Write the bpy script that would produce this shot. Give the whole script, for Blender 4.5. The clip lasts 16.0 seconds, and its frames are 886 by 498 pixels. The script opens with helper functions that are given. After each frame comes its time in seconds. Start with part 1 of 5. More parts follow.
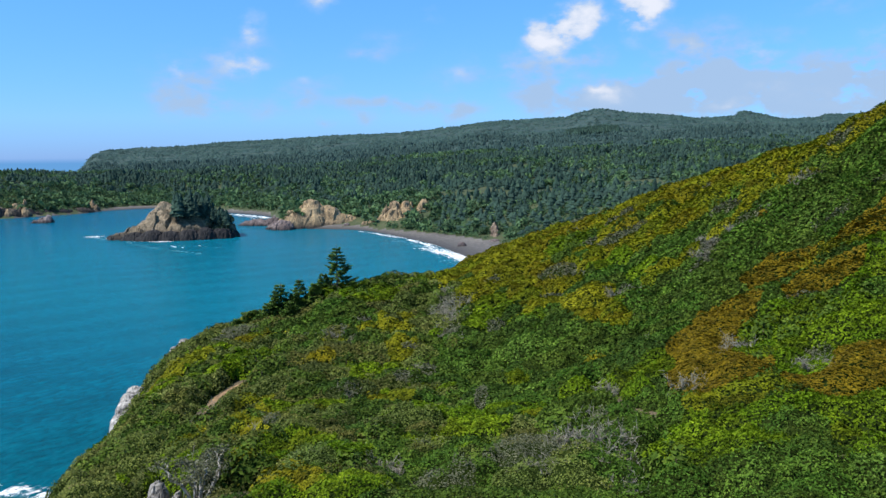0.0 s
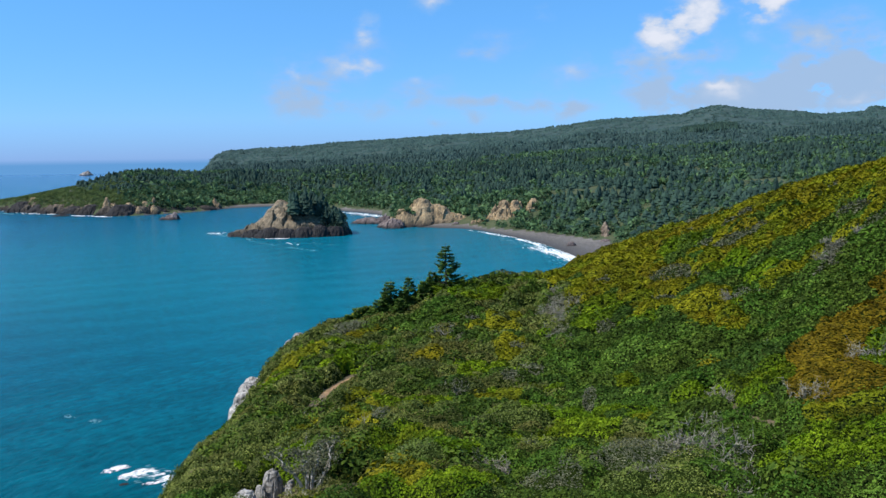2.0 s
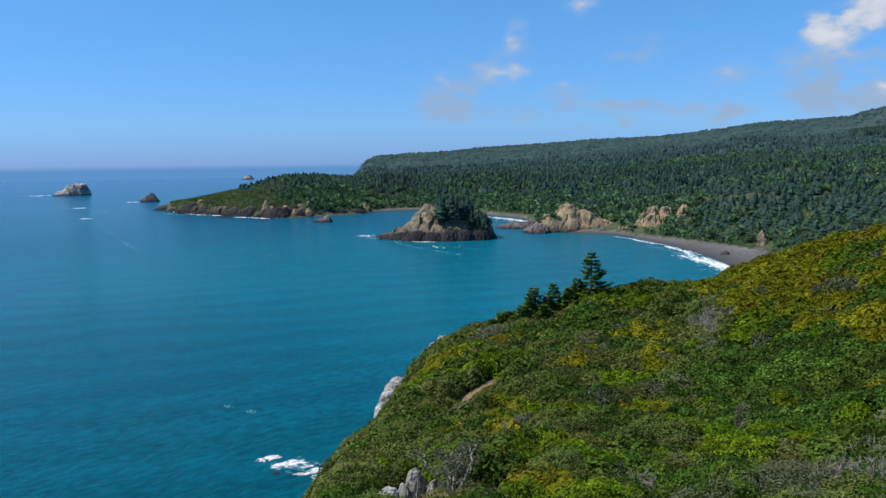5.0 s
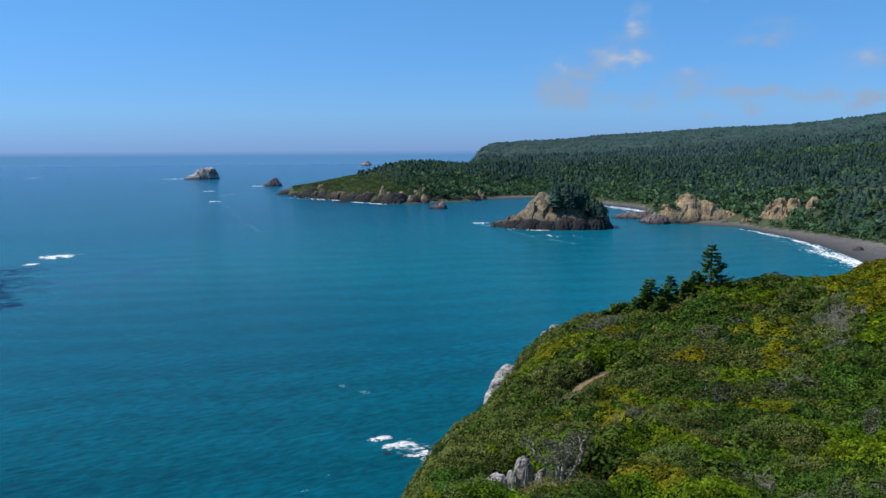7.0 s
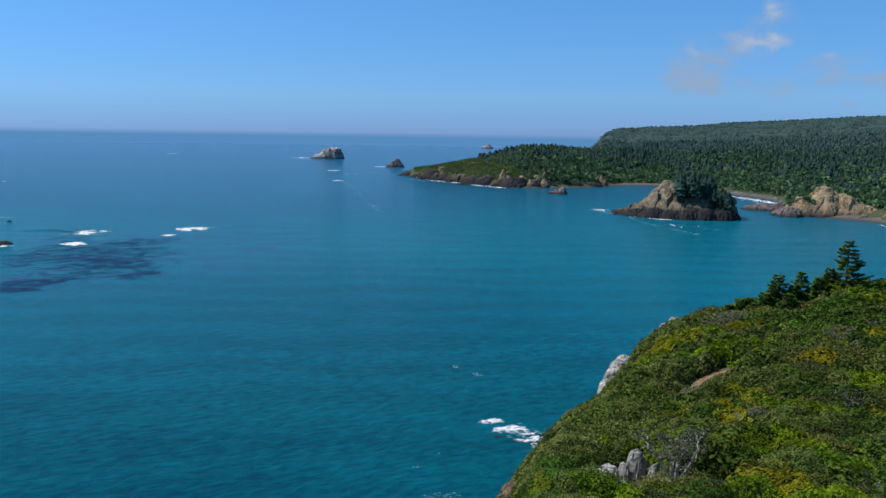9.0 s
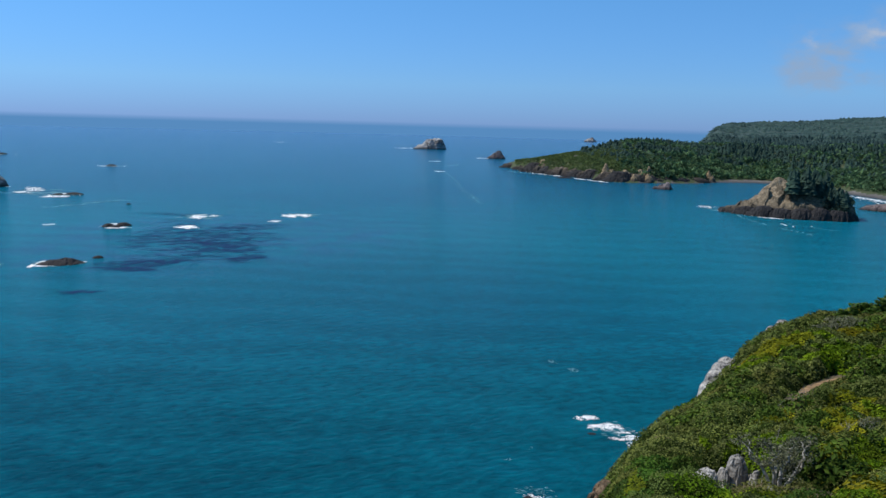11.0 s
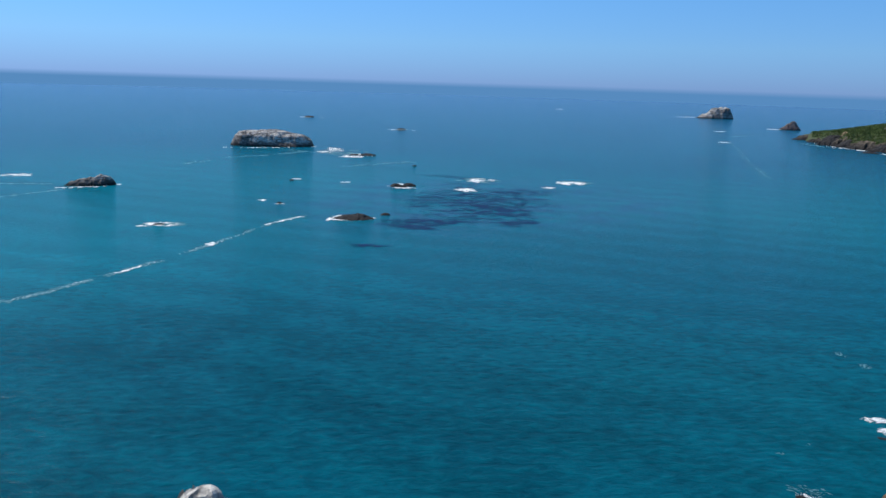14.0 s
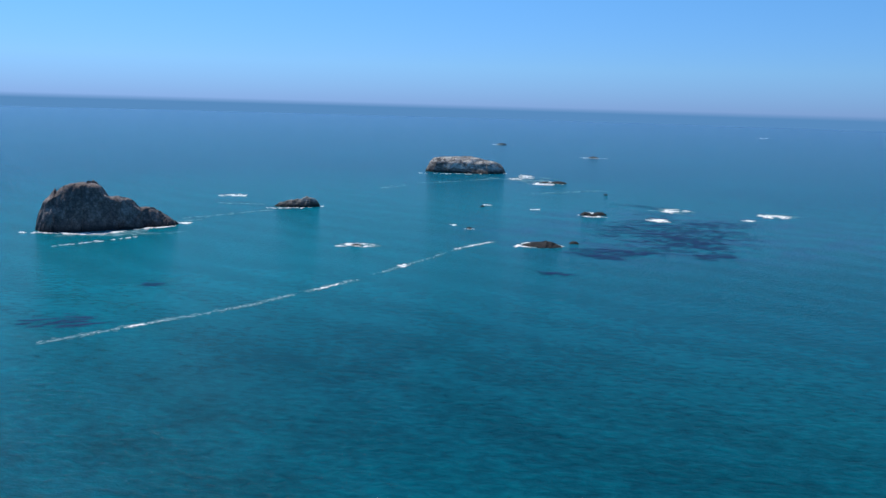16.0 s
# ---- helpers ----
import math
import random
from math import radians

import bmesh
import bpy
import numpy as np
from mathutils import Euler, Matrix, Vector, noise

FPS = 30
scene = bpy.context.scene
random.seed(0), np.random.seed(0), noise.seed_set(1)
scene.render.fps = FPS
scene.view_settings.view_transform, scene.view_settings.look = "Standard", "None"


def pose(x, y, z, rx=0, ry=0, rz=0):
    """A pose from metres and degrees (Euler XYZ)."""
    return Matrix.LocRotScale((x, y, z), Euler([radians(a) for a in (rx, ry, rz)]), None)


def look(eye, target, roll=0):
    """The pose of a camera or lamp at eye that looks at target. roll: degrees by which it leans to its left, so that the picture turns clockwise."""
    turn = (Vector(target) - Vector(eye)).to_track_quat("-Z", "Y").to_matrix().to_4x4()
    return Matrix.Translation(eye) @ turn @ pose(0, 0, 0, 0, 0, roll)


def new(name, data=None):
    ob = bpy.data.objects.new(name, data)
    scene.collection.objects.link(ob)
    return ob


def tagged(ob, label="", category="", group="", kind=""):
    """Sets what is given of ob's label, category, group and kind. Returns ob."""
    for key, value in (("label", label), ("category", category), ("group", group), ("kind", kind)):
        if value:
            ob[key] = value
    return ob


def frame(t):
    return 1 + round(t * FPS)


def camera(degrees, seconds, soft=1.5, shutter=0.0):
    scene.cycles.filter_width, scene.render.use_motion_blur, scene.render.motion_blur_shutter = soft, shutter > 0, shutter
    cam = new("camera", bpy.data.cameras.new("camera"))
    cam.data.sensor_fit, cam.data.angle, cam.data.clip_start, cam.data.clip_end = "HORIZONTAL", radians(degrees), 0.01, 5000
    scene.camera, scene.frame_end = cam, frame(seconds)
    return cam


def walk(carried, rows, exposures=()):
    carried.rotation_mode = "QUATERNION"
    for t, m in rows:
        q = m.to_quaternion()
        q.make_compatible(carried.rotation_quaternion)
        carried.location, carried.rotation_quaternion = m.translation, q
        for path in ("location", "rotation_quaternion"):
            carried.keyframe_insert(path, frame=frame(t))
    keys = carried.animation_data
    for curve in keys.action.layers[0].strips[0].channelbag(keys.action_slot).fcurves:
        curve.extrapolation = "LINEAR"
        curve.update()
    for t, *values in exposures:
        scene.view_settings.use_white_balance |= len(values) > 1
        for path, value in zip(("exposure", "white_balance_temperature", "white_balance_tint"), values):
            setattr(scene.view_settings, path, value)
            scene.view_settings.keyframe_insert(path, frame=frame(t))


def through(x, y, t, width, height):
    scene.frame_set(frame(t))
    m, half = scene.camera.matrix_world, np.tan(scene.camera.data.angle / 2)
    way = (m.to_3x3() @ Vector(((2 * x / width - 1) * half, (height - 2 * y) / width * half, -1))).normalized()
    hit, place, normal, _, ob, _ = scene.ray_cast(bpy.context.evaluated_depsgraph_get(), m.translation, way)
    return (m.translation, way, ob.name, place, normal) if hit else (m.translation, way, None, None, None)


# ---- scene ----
cam = camera(56.10, 16.0, soft=1.5)
EYE = 72.0  # metres above the sea
# seconds, x, y, z from the first eye, yaw, pitch, roll
ROWS = [
    (0.0, -0.000, 0.000, -0.000, 0.000, -6.399, -0.508),
    (0.5, -0.015, 0.017, 0.008, 1.990, -6.518, -0.824),
    (1.0, -0.030, 0.021, -0.009, 4.078, -6.380, -0.873),
    (1.5, 0.014, -0.000, -0.025, 5.908, -6.288, -0.774),
    (2.0, 0.014, -0.011, -0.019, 7.534, -6.382, -0.730),
    (2.5, 0.025, 0.021, -0.006, 9.049, -6.037, -1.157),
    (3.0, -0.006, 0.010, -0.006, 10.138, -5.765, -0.910),
    (3.5, 0.000, 0.009, 0.007, 11.764, -5.785, -1.193),
    (4.0, -0.009, -0.004, 0.013, 13.700, -5.894, -1.134),
    (6.5, -0.038, -0.039, 0.013, 23.372, -6.329, -0.277),
    (7.0, -0.018, -0.039, -0.000, 25.381, -6.714, -0.277),
    (7.5, -0.011, -0.039, 0.016, 26.983, -6.920, -0.339),
    (8.0, -0.032, -0.059, 0.004, 28.740, -7.298, 0.071),
    (8.5, -0.050, -0.072, 0.004, 31.469, -7.674, 0.473),
    (9.0, -0.063, -0.073, 0.012, 33.525, -7.873, 0.862),
    (11.5, -0.068, -0.116, -0.003, 43.063, -8.969, 1.556),
    (12.0, -0.095, -0.141, 0.017, 46.157, -9.413, 1.529),
    (12.5, -0.111, -0.180, 0.042, 48.547, -9.641, 1.696),
    (13.0, -0.104, -0.219, 0.036, 51.642, -10.212, 1.553),
    (13.5, -0.100, -0.247, 0.028, 54.831, -10.967, 1.853),
    (14.0, -0.096, -0.277, 0.021, 59.080, -11.326, 1.812),
    (14.5, -0.092, -0.297, 0.012, 61.232, -10.719, 2.171),
    (15.0, -0.092, -0.307, 0.013, 63.626, -10.347, 1.695),
    (15.5, -0.092, -0.306, 0.017, 68.234, -10.125, 1.250),
    (16.0, -0.091, -0.303, 0.018, 72.214, -9.836, 1.685),
]
walk(cam, [(t, pose(x, y, EYE + z, 90 + pitch, 0, yaw) @ pose(0, 0, 0, 0, 0, roll)) for t, x, y, z, yaw, pitch, roll in ROWS],
     exposures=[(0.0, 0.48), (4.0, 0.21), (7.0, 0.03), (9.0, -0.03), (16.0, -0.04)])

# ---- light ----
SUN_YAW, SUN_HIGH = 112.0, 54.0


def polar(az, d, z=0.0):
    """The place at a bearing (degrees, left of north) and a distance from the lookout."""
    a = radians(az)
    return Vector((-math.sin(a) * d, math.cos(a) * d, z))


sun_way = polar(SUN_YAW, math.cos(radians(SUN_HIGH)), math.sin(radians(SUN_HIGH)))
sun = new("sun", bpy.data.lights.new("sun", "SUN"))
sun.data.energy, sun.data.angle, sun.data.color = 4.8, radians(0.53), (1.0, 0.94, 0.85)
sun.matrix_world = look(sun_way * 500, (0, 0, 0))

world = bpy.data.worlds.new("sky")
scene.world = world
world.use_nodes = True
wt = world.node_tree
wt.nodes.clear()
W_STRENGTH = 0.09


def wnode(kind, **props):
    n = wt.nodes.new(kind)
    for k, v in props.items():
        n.inputs[k].default_value = v
    return n


w_out, w_bg = wnode("ShaderNodeOutputWorld"), wnode("ShaderNodeBackground", Strength=W_STRENGTH)
sky = wt.nodes.new("ShaderNodeTexSky")
sky.sky_type, sky.sun_disc = "NISHITA", False
sky.sun_elevation, sky.sun_rotation = radians(SUN_HIGH), radians(360 - SUN_YAW)
sky.altitude, sky.air_density, sky.dust_density, sky.ozone_density = 0.0, 1.0, 0.0, 2.0
w_co = wt.nodes.new("ShaderNodeTexCoord")
# clouds: bearing, height in degrees, half width, half height in degrees, weight
BRIGHT_RIGHT = [
    (-7.0, 7.5, 1.48, 1.25, 1.0), (-8.3, 8.0, 1.56, 1.56, 0.9), (-9.2, 9.0, 1.25, 1.17, 1.0), (-10.0, 8.8, 0.86, 1.09, 0.7), (-6.4, 8.0, 0.7, 0.78, 0.7),
    (-12.7, 8.9, 1.25, 1.56, 1.0), (-13.9, 9.4, 1.17, 1.17, 0.95), (-14.3, 10.4, 1.36, 1.17, 0.9), (-12.1, 9.6, 0.93, 1.17, 0.7), (-16.5, 6.8, 1.56, 0.62, 0.5),
    (-20.8, 6.2, 1.56, 0.78, 0.7), (-8.3, 5.4, 1.56, 0.78, 0.35), (-11.1, 3.9, 1.75, 0.86, 0.7), (-10.6, 4.4, 0.97, 0.31, 0.6), (-18.8, 3.1, 1.75, 0.47, 0.8),
    (-21.2, 4.0, 1.95, 0.7, 0.5), (-25.7, 3.3, 2.72, 0.78, 0.5), (-27.7, 7.1, 1.95, 0.97, 0.45), (-7.8, 2.8, 0.78, 0.23, 0.7),
]
BRIGHT_LEFT = [
    (17.3, 5.6, 0.54, 0.78, 0.75), (13.7, 6.1, 1.56, 0.7, 0.7), (12.5, 5.8, 0.97, 0.47, 0.5), (12.4, 8.4, 0.97, 1.09, 0.6), (12.9, 7.7, 0.7, 0.7, 0.4),
    (9.0, 5.2, 0.86, 0.54, 0.4), (8.1, 10.2, 1.56, 0.7, 0.6), (0.6, 9.3, 1.25, 0.78, 0.4), (-1.1, 5.7, 1.17, 0.78, 0.45), (-4.5, 5.9, 1.36, 0.78, 0.35),
]
GREY_LEFT = [
    (16.3, 5.1, 2.33, 1.36, 0.5), (16.9, 3.5, 2.14, 0.86, 0.45), (12.4, 6.8, 1.75, 0.97, 0.35), (11.4, 3.3, 2.33, 0.7, 0.45), (8.8, 4.4, 1.75, 0.78, 0.4),
    (3.5, 7.6, 1.95, 0.78, 0.3), (5.2, 6.7, 1.36, 0.47, 0.35), (2.0, 3.3, 2.92, 0.54, 0.6), (5.4, 3.5, 1.36, 0.47, 0.45), (-1.5, 2.9, 1.17, 0.54, 0.55),
    (5.1, 2.5, 0.7, 0.31, 0.4), (7.7, 2.3, 0.54, 0.23, 0.6), (-2.6, 5.5, 3.11, 0.97, 0.35), (-7.6, 6.2, 2.33, 0.78, 0.5), (-10.5, 6.6, 0.97, 0.97, 0.4),
    (-6.1, 4.5, 1.56, 0.7, 0.4), (-7.2, 3.6, 2.33, 0.78, 0.4),
]
GREY_RIGHT = [
    (-17.0, 7.6, 2.72, 0.86, 0.45), (-17.0, 6.2, 2.33, 0.97, 0.5), (-21.5, 5.7, 2.33, 0.7, 0.5), (-25.5, 5.1, 1.36, 0.7, 0.65), (-27.5, 5.2, 0.97, 0.78, 0.4),
    (-22.8, 4.8, 0.97, 0.39, 0.5), (-24.4, 8.9, 1.95, 0.62, 0.4), (-16.7, 4.8, 2.72, 0.78, 0.5), (-22.1, 7.2, 0.97, 0.47, 0.25), (-13.9, 3.8, 4.28, 1.17, 0.6),
    (-17.4, 3.7, 4.67, 1.17, 0.6), (-22.5, 3.4, 4.67, 1.09, 0.65), (-26.6, 3.2, 3.89, 1.17, 0.65), (-10.2, 3.3, 3.89, 0.78, 0.4),
]
AROUND = [(-36.0, 6.0, 7.0, 2.0, 0.6), (-46.0, 9.0, 8.0, 2.5, 0.6), (-60.0, 7.0, 9.0, 3.0, 0.6), (-80.0, 10.0, 10.0, 3.0, 0.6)]


def cloud_sum(clouds, grow):
    """The summed soft lobes of a list of clouds."""
    total = None
    for az, el, wide, high, weight in clouds:
        at = polar(az, math.cos(radians(el)), math.sin(radians(el)))
        m = wt.nodes.new("ShaderNodeMapping")
        m.vector_type = "TEXTURE"
        m.inputs["Location"].default_value = at
        m.inputs["Rotation"].default_value = (0, 0, radians(az))
        m.inputs["Scale"].default_value = (radians(wide * grow), 0.35, radians(high * grow))
        g = wt.nodes.new("ShaderNodeTexGradient")
        g.gradient_type = "SPHERICAL"
        wt.links.new(w_warp.outputs[0], m.inputs["Vector"])
        wt.links.new(m.outputs["Vector"], g.inputs["Vector"])
        a = wt.nodes.new("ShaderNodeMath")
        a.operation = "MULTIPLY_ADD"
        a.inputs[1].default_value = weight
        wt.links.new(g.outputs["Fac"], a.inputs[0])
        if total is None:
            a.inputs[2].default_value = 0.0
        else:
            wt.links.new(total.outputs[0], a.inputs[2])
        total = a
    return total.outputs[0]


def cloud_cover(src, lo, hi, most):
    """Cover from a sum, torn by the fine noise."""
    m = wt.nodes.new("ShaderNodeMath")
    m.operation = "MULTIPLY"
    wt.links.new(src, m.inputs[0])
    wt.links.new(w_tear.outputs[0], m.inputs[1])
    r = wt.nodes.new("ShaderNodeMapRange")
    r.interpolation_type = "SMOOTHSTEP"
    r.inputs["From Min"].default_value, r.inputs["From Max"].default_value = lo, hi
    r.inputs["To Max"].default_value = most
    wt.links.new(m.outputs[0], r.inputs["Value"])
    return r.outputs[0]


def sky_mix(fac, a, b):
    m = wt.nodes.new("ShaderNodeMix")
    m.data_type = "RGBA"
    wt.links.new(fac, m.inputs["Factor"])
    wt.links.new(a, m.inputs["A"])
    if isinstance(b, tuple):
        m.inputs["B"].default_value = (*(c * K for c in b), 1)
    else:
        wt.links.new(b, m.inputs["B"])
    return m.outputs["Result"]


K = 1.0 / W_STRENGTH
# the air's billows bend the clouds' outlines
w_bend = wnode("ShaderNodeTexNoise", Scale=24.0, Detail=4.0, Roughness=0.55)
wt.links.new(w_co.outputs["Generated"], w_bend.inputs["Vector"])
w_shift = wt.nodes.new("ShaderNodeVectorMath")
w_shift.operation = "MULTIPLY_ADD"
w_shift.inputs[1].default_value, w_shift.inputs[2].default_value = (0.030, 0.030, 0.030), (-0.015, -0.015, -0.015)
wt.links.new(w_bend.outputs["Color"], w_shift.inputs[0])
w_warp = wt.nodes.new("ShaderNodeVectorMath")
wt.links.new(w_co.outputs["Generated"], w_warp.inputs[0])
wt.links.new(w_shift.outputs[0], w_warp.inputs[1])
w_soft = wnode("ShaderNodeTexNoise", Scale=26.0, Detail=7.0, Roughness=0.55)
w_map = wt.nodes.new("ShaderNodeMapping")
w_map.inputs["Scale"].default_value = (1, 1, 1.9)
wt.links.new(w_co.outputs["Generated"], w_map.inputs["Vector"])
wt.links.new(w_map.outputs["Vector"], w_soft.inputs["Vector"])
w_tear = wnode("ShaderNodeMapRange")
w_tear.inputs["From Min"].default_value, w_tear.inputs["From Max"].default_value = 0.32, 0.66
w_tear.inputs["To Min"].default_value, w_tear.inputs["To Max"].default_value = 0.25, 1.75
wt.links.new(w_soft.outputs["Fac"], w_tear.inputs["Value"])
# clear marine air: a deep blue that pales a little towards the horizon
w_high = wt.nodes.new("ShaderNodeSeparateXYZ")
wt.links.new(w_co.outputs["Generated"], w_high.inputs[0])
w_tint = wt.nodes.new("ShaderNodeValToRGB")
w_tint.color_ramp.elements[0].position, w_tint.color_ramp.elements[1].position = 0.0, 0.30
w_tint.color_ramp.elements[0].color, w_tint.color_ramp.elements[1].color = (0.26, 0.51, 1.40, 1), (0.56, 1.16, 1.46, 1)
w_near = w_tint.color_ramp.elements.new(0.045)
w_near.color = (0.39, 0.73, 1.41, 1)
wt.links.new(w_high.outputs["Z"], w_tint.inputs["Fac"])
w_blue = wt.nodes.new("ShaderNodeMix")
w_blue.data_type, w_blue.blend_type = "RGBA", "MULTIPLY"
w_blue.inputs["Factor"].default_value = 1.0
wt.links.new(sky.outputs["Color"], w_blue.inputs["A"])
wt.links.new(w_tint.outputs["Color"], w_blue.inputs["B"])
w_grey = cloud_cover(cloud_sum(GREY_LEFT + GREY_RIGHT + AROUND, 2.0), 0.05, 0.95, 0.95)
w_bright = cloud_sum(BRIGHT_LEFT + BRIGHT_RIGHT, 1.5)
w_lit = cloud_cover(w_bright, 0.12, 1.25, 0.95)
w_full = cloud_cover(w_bright, 0.35, 2.1, 1.0)
w_edge = wt.nodes.new("ShaderNodeRGB")
w_edge.outputs[0].default_value = (0.38 * K, 0.47 * K, 0.62 * K, 1)
w_clouded = sky_mix(w_grey, w_blue.outputs["Result"], (0.285, 0.405, 0.590))
w_clouded = sky_mix(w_lit, w_clouded, sky_mix(w_full, w_edge.outputs[0], (0.62, 0.64, 0.71)))
# below the horizon lies the far sea that the water sheet no longer reaches
w_low = wnode("ShaderNodeMapRange")
w_low.inputs["From Min"].default_value, w_low.inputs["From Max"].default_value = 0.0010, -0.0050
wt.links.new(w_high.outputs["Z"], w_low.inputs["Value"])
w_end = sky_mix(w_low.outputs[0], w_clouded, (0.099, 0.264, 0.530))
wt.links.new(w_end, w_bg.inputs["Color"])
wt.links.new(w_bg.outputs[0], w_out.inputs["Surface"])


# ---- materials ----
def material(name, rough=0.8, spec=0.3):
    m = bpy.data.materials.new(name)
    m.use_nodes = True
    t = m.node_tree
    b = t.nodes["Principled BSDF"]
    b.inputs["Roughness"].default_value = rough
    b.inputs["Specular IOR Level"].default_value = spec
    return m, t, b


def add(t, kind, **props):
    n = t.nodes.new(kind)
    for k, v in props.items():
        n.inputs[k].default_value = v
    return n


def ramp(t, src, stops):
    r = t.nodes.new("ShaderNodeValToRGB")
    e = r.color_ramp.elements
    while len(e) < len(stops):
        e.new(0.5)
    for k, (p, c) in enumerate(stops):
        e[k].position, e[k].color = p, (*c, 1)
    t.links.new(src, r.inputs["Fac"])
    return r.outputs["Color"]


def mixed(t, fac, a, b, how="MIX"):
    n = t.nodes.new("ShaderNodeMix")
    n.data_type, n.blend_type = "RGBA", how
    for sock, v in (("Factor", fac), ("A", a), ("B", b)):
        if isinstance(v, (int, float)):
            n.inputs[sock].default_value = v
        elif isinstance(v, tuple):
            n.inputs[sock].default_value = (*v, 1)
        else:
            t.links.new(v, n.inputs[sock])
    return n.outputs["Result"]


def coords(t, scale=(1, 1, 1), rot=(0, 0, 0)):
    g = t.nodes.new("ShaderNodeNewGeometry")
    m = t.nodes.new("ShaderNodeMapping")
    m.vector_type = "TEXTURE"
    m.inputs["Scale"].default_value, m.inputs["Rotation"].default_value = [1 / s for s in scale], rot
    t.links.new(g.outputs["Position"], m.inputs["Vector"])
    return m.outputs["Vector"]


def noisy(t, scale, detail=5.0, rough=0.6, vec=None, warp=0.0):
    n = add(t, "ShaderNodeTexNoise", Scale=scale, Detail=detail, Roughness=rough, Distortion=warp)
    t.links.new(vec or coords(t), n.inputs["Vector"])
    return n.outputs["Fac"]


def relief(t, b, src, strength, dist):
    n = add(t, "ShaderNodeBump", Strength=strength, Distance=dist)
    t.links.new(src, n.inputs["Height"])
    t.links.new(n.outputs["Normal"], b.inputs["Normal"])
    return n


def leaf_material(name, dark, mid, light, patch=0.12, through=0.25, tip=(1.25, 1.2, 1.1), spot_dark=0.6, plants=False):
    """Foliage: tone by leaf, by plant, and by patches of growth."""
    m, t, b = material(name, 0.7, 0.08)
    g = t.nodes.new("ShaderNodeNewGeometry")
    by_leaf = ramp(t, g.outputs["Random Per Island"], [(0.0, dark), (0.45, mid), (1.0, light)])
    by_patch = ramp(t, noisy(t, patch, 4.0), [(0.35, tuple(c * 0.7 for c in mid)), (0.65, tuple(min(1, c * 1.2) for c in mid))])
    col = mixed(t, 0.4, by_leaf, by_patch)
    if plants:
        own = t.nodes.new("ShaderNodeAttribute")
        own.attribute_name = "plant"
        by_plant = ramp(t, own.outputs["Fac"], [(0.0, (0.62, 0.66, 0.74)), (0.3, (1.15, 0.95, 0.95)), (0.55, (0.85, 0.98, 0.9)), (0.8, (1.25, 1.2, 1.1)), (1.0, (1.5, 1.4, 1.6))])
        col = mixed(t, 1.0, col, by_plant, "MULTIPLY")
    # random spots make the leaf colour darker in places, lighter in others
    spots = ramp(t, noisy(t, patch * 5.0, 2.0), [(0.37, (spot_dark, spot_dark, spot_dark)), (0.5, (1.0, 1.0, 1.0)), (0.63, tip)])
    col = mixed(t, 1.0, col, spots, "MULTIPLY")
    t.links.new(col, b.inputs["Base Color"])
    tr = add(t, "ShaderNodeBsdfTranslucent")
    t.links.new(col, tr.inputs["Color"])
    mx = add(t, "ShaderNodeMixShader", Fac=through)
    t.links.new(b.outputs[0], mx.inputs[1])
    t.links.new(tr.outputs[0], mx.inputs[2])
    t.links.new(mx.outputs[0], t.nodes["Material Output"].inputs["Surface"])
    return m


def rock_material(name, stops, low, fine=0.9, coarse=0.06, wet=3.0, streak=(1, 1, 1)):
    """Rock with strata and stains; dark and wet up to the tide line."""
    m, t, b = material(name, 0.85, 0.3)
    vec = coords(t, streak)
    big, small = noisy(t, coarse, 6.0, 0.65, vec, 0.6), noisy(t, fine, 7.0, 0.7, vec)
    cracks = add(t, "ShaderNodeTexVoronoi", Scale=fine * 1.2)
    cracks.feature = "DISTANCE_TO_EDGE"
    t.links.new(vec, cracks.inputs["Vector"])
    col = ramp(t, mixed(t, 0.5, big, small), stops)
    crk = ramp(t, cracks.outputs["Distance"], [(0.0, (0.22, 0.20, 0.19)), (0.13, (1, 1, 1))])
    col = mixed(t, 0.45, col, crk, "MULTIPLY")
    if wet > 0:
        sep = t.nodes.new("ShaderNodeSeparateXYZ")
        t.links.new(coords(t), sep.inputs[0])
        j = add(t, "ShaderNodeMath")
        j.operation = "MULTIPLY_ADD"
        j.inputs[1].default_value = -wet * 1.6
        t.links.new(big, j.inputs[0])
        t.links.new(sep.outputs["Z"], j.inputs[2])
        r = add(t, "ShaderNodeMapRange")
        r.inputs["From Min"].default_value, r.inputs["From Max"].default_value = wet * 0.5, -wet * 0.6
        t.links.new(j.outputs[0], r.inputs["Value"])
        col = mixed(t, r.outputs[0], col, low)
    t.links.new(col, b.inputs["Base Color"])
    relief(t, b, mixed(t, 0.5, small, cracks.outputs["Distance"]), 0.8, 0.5 / fine)
    return m


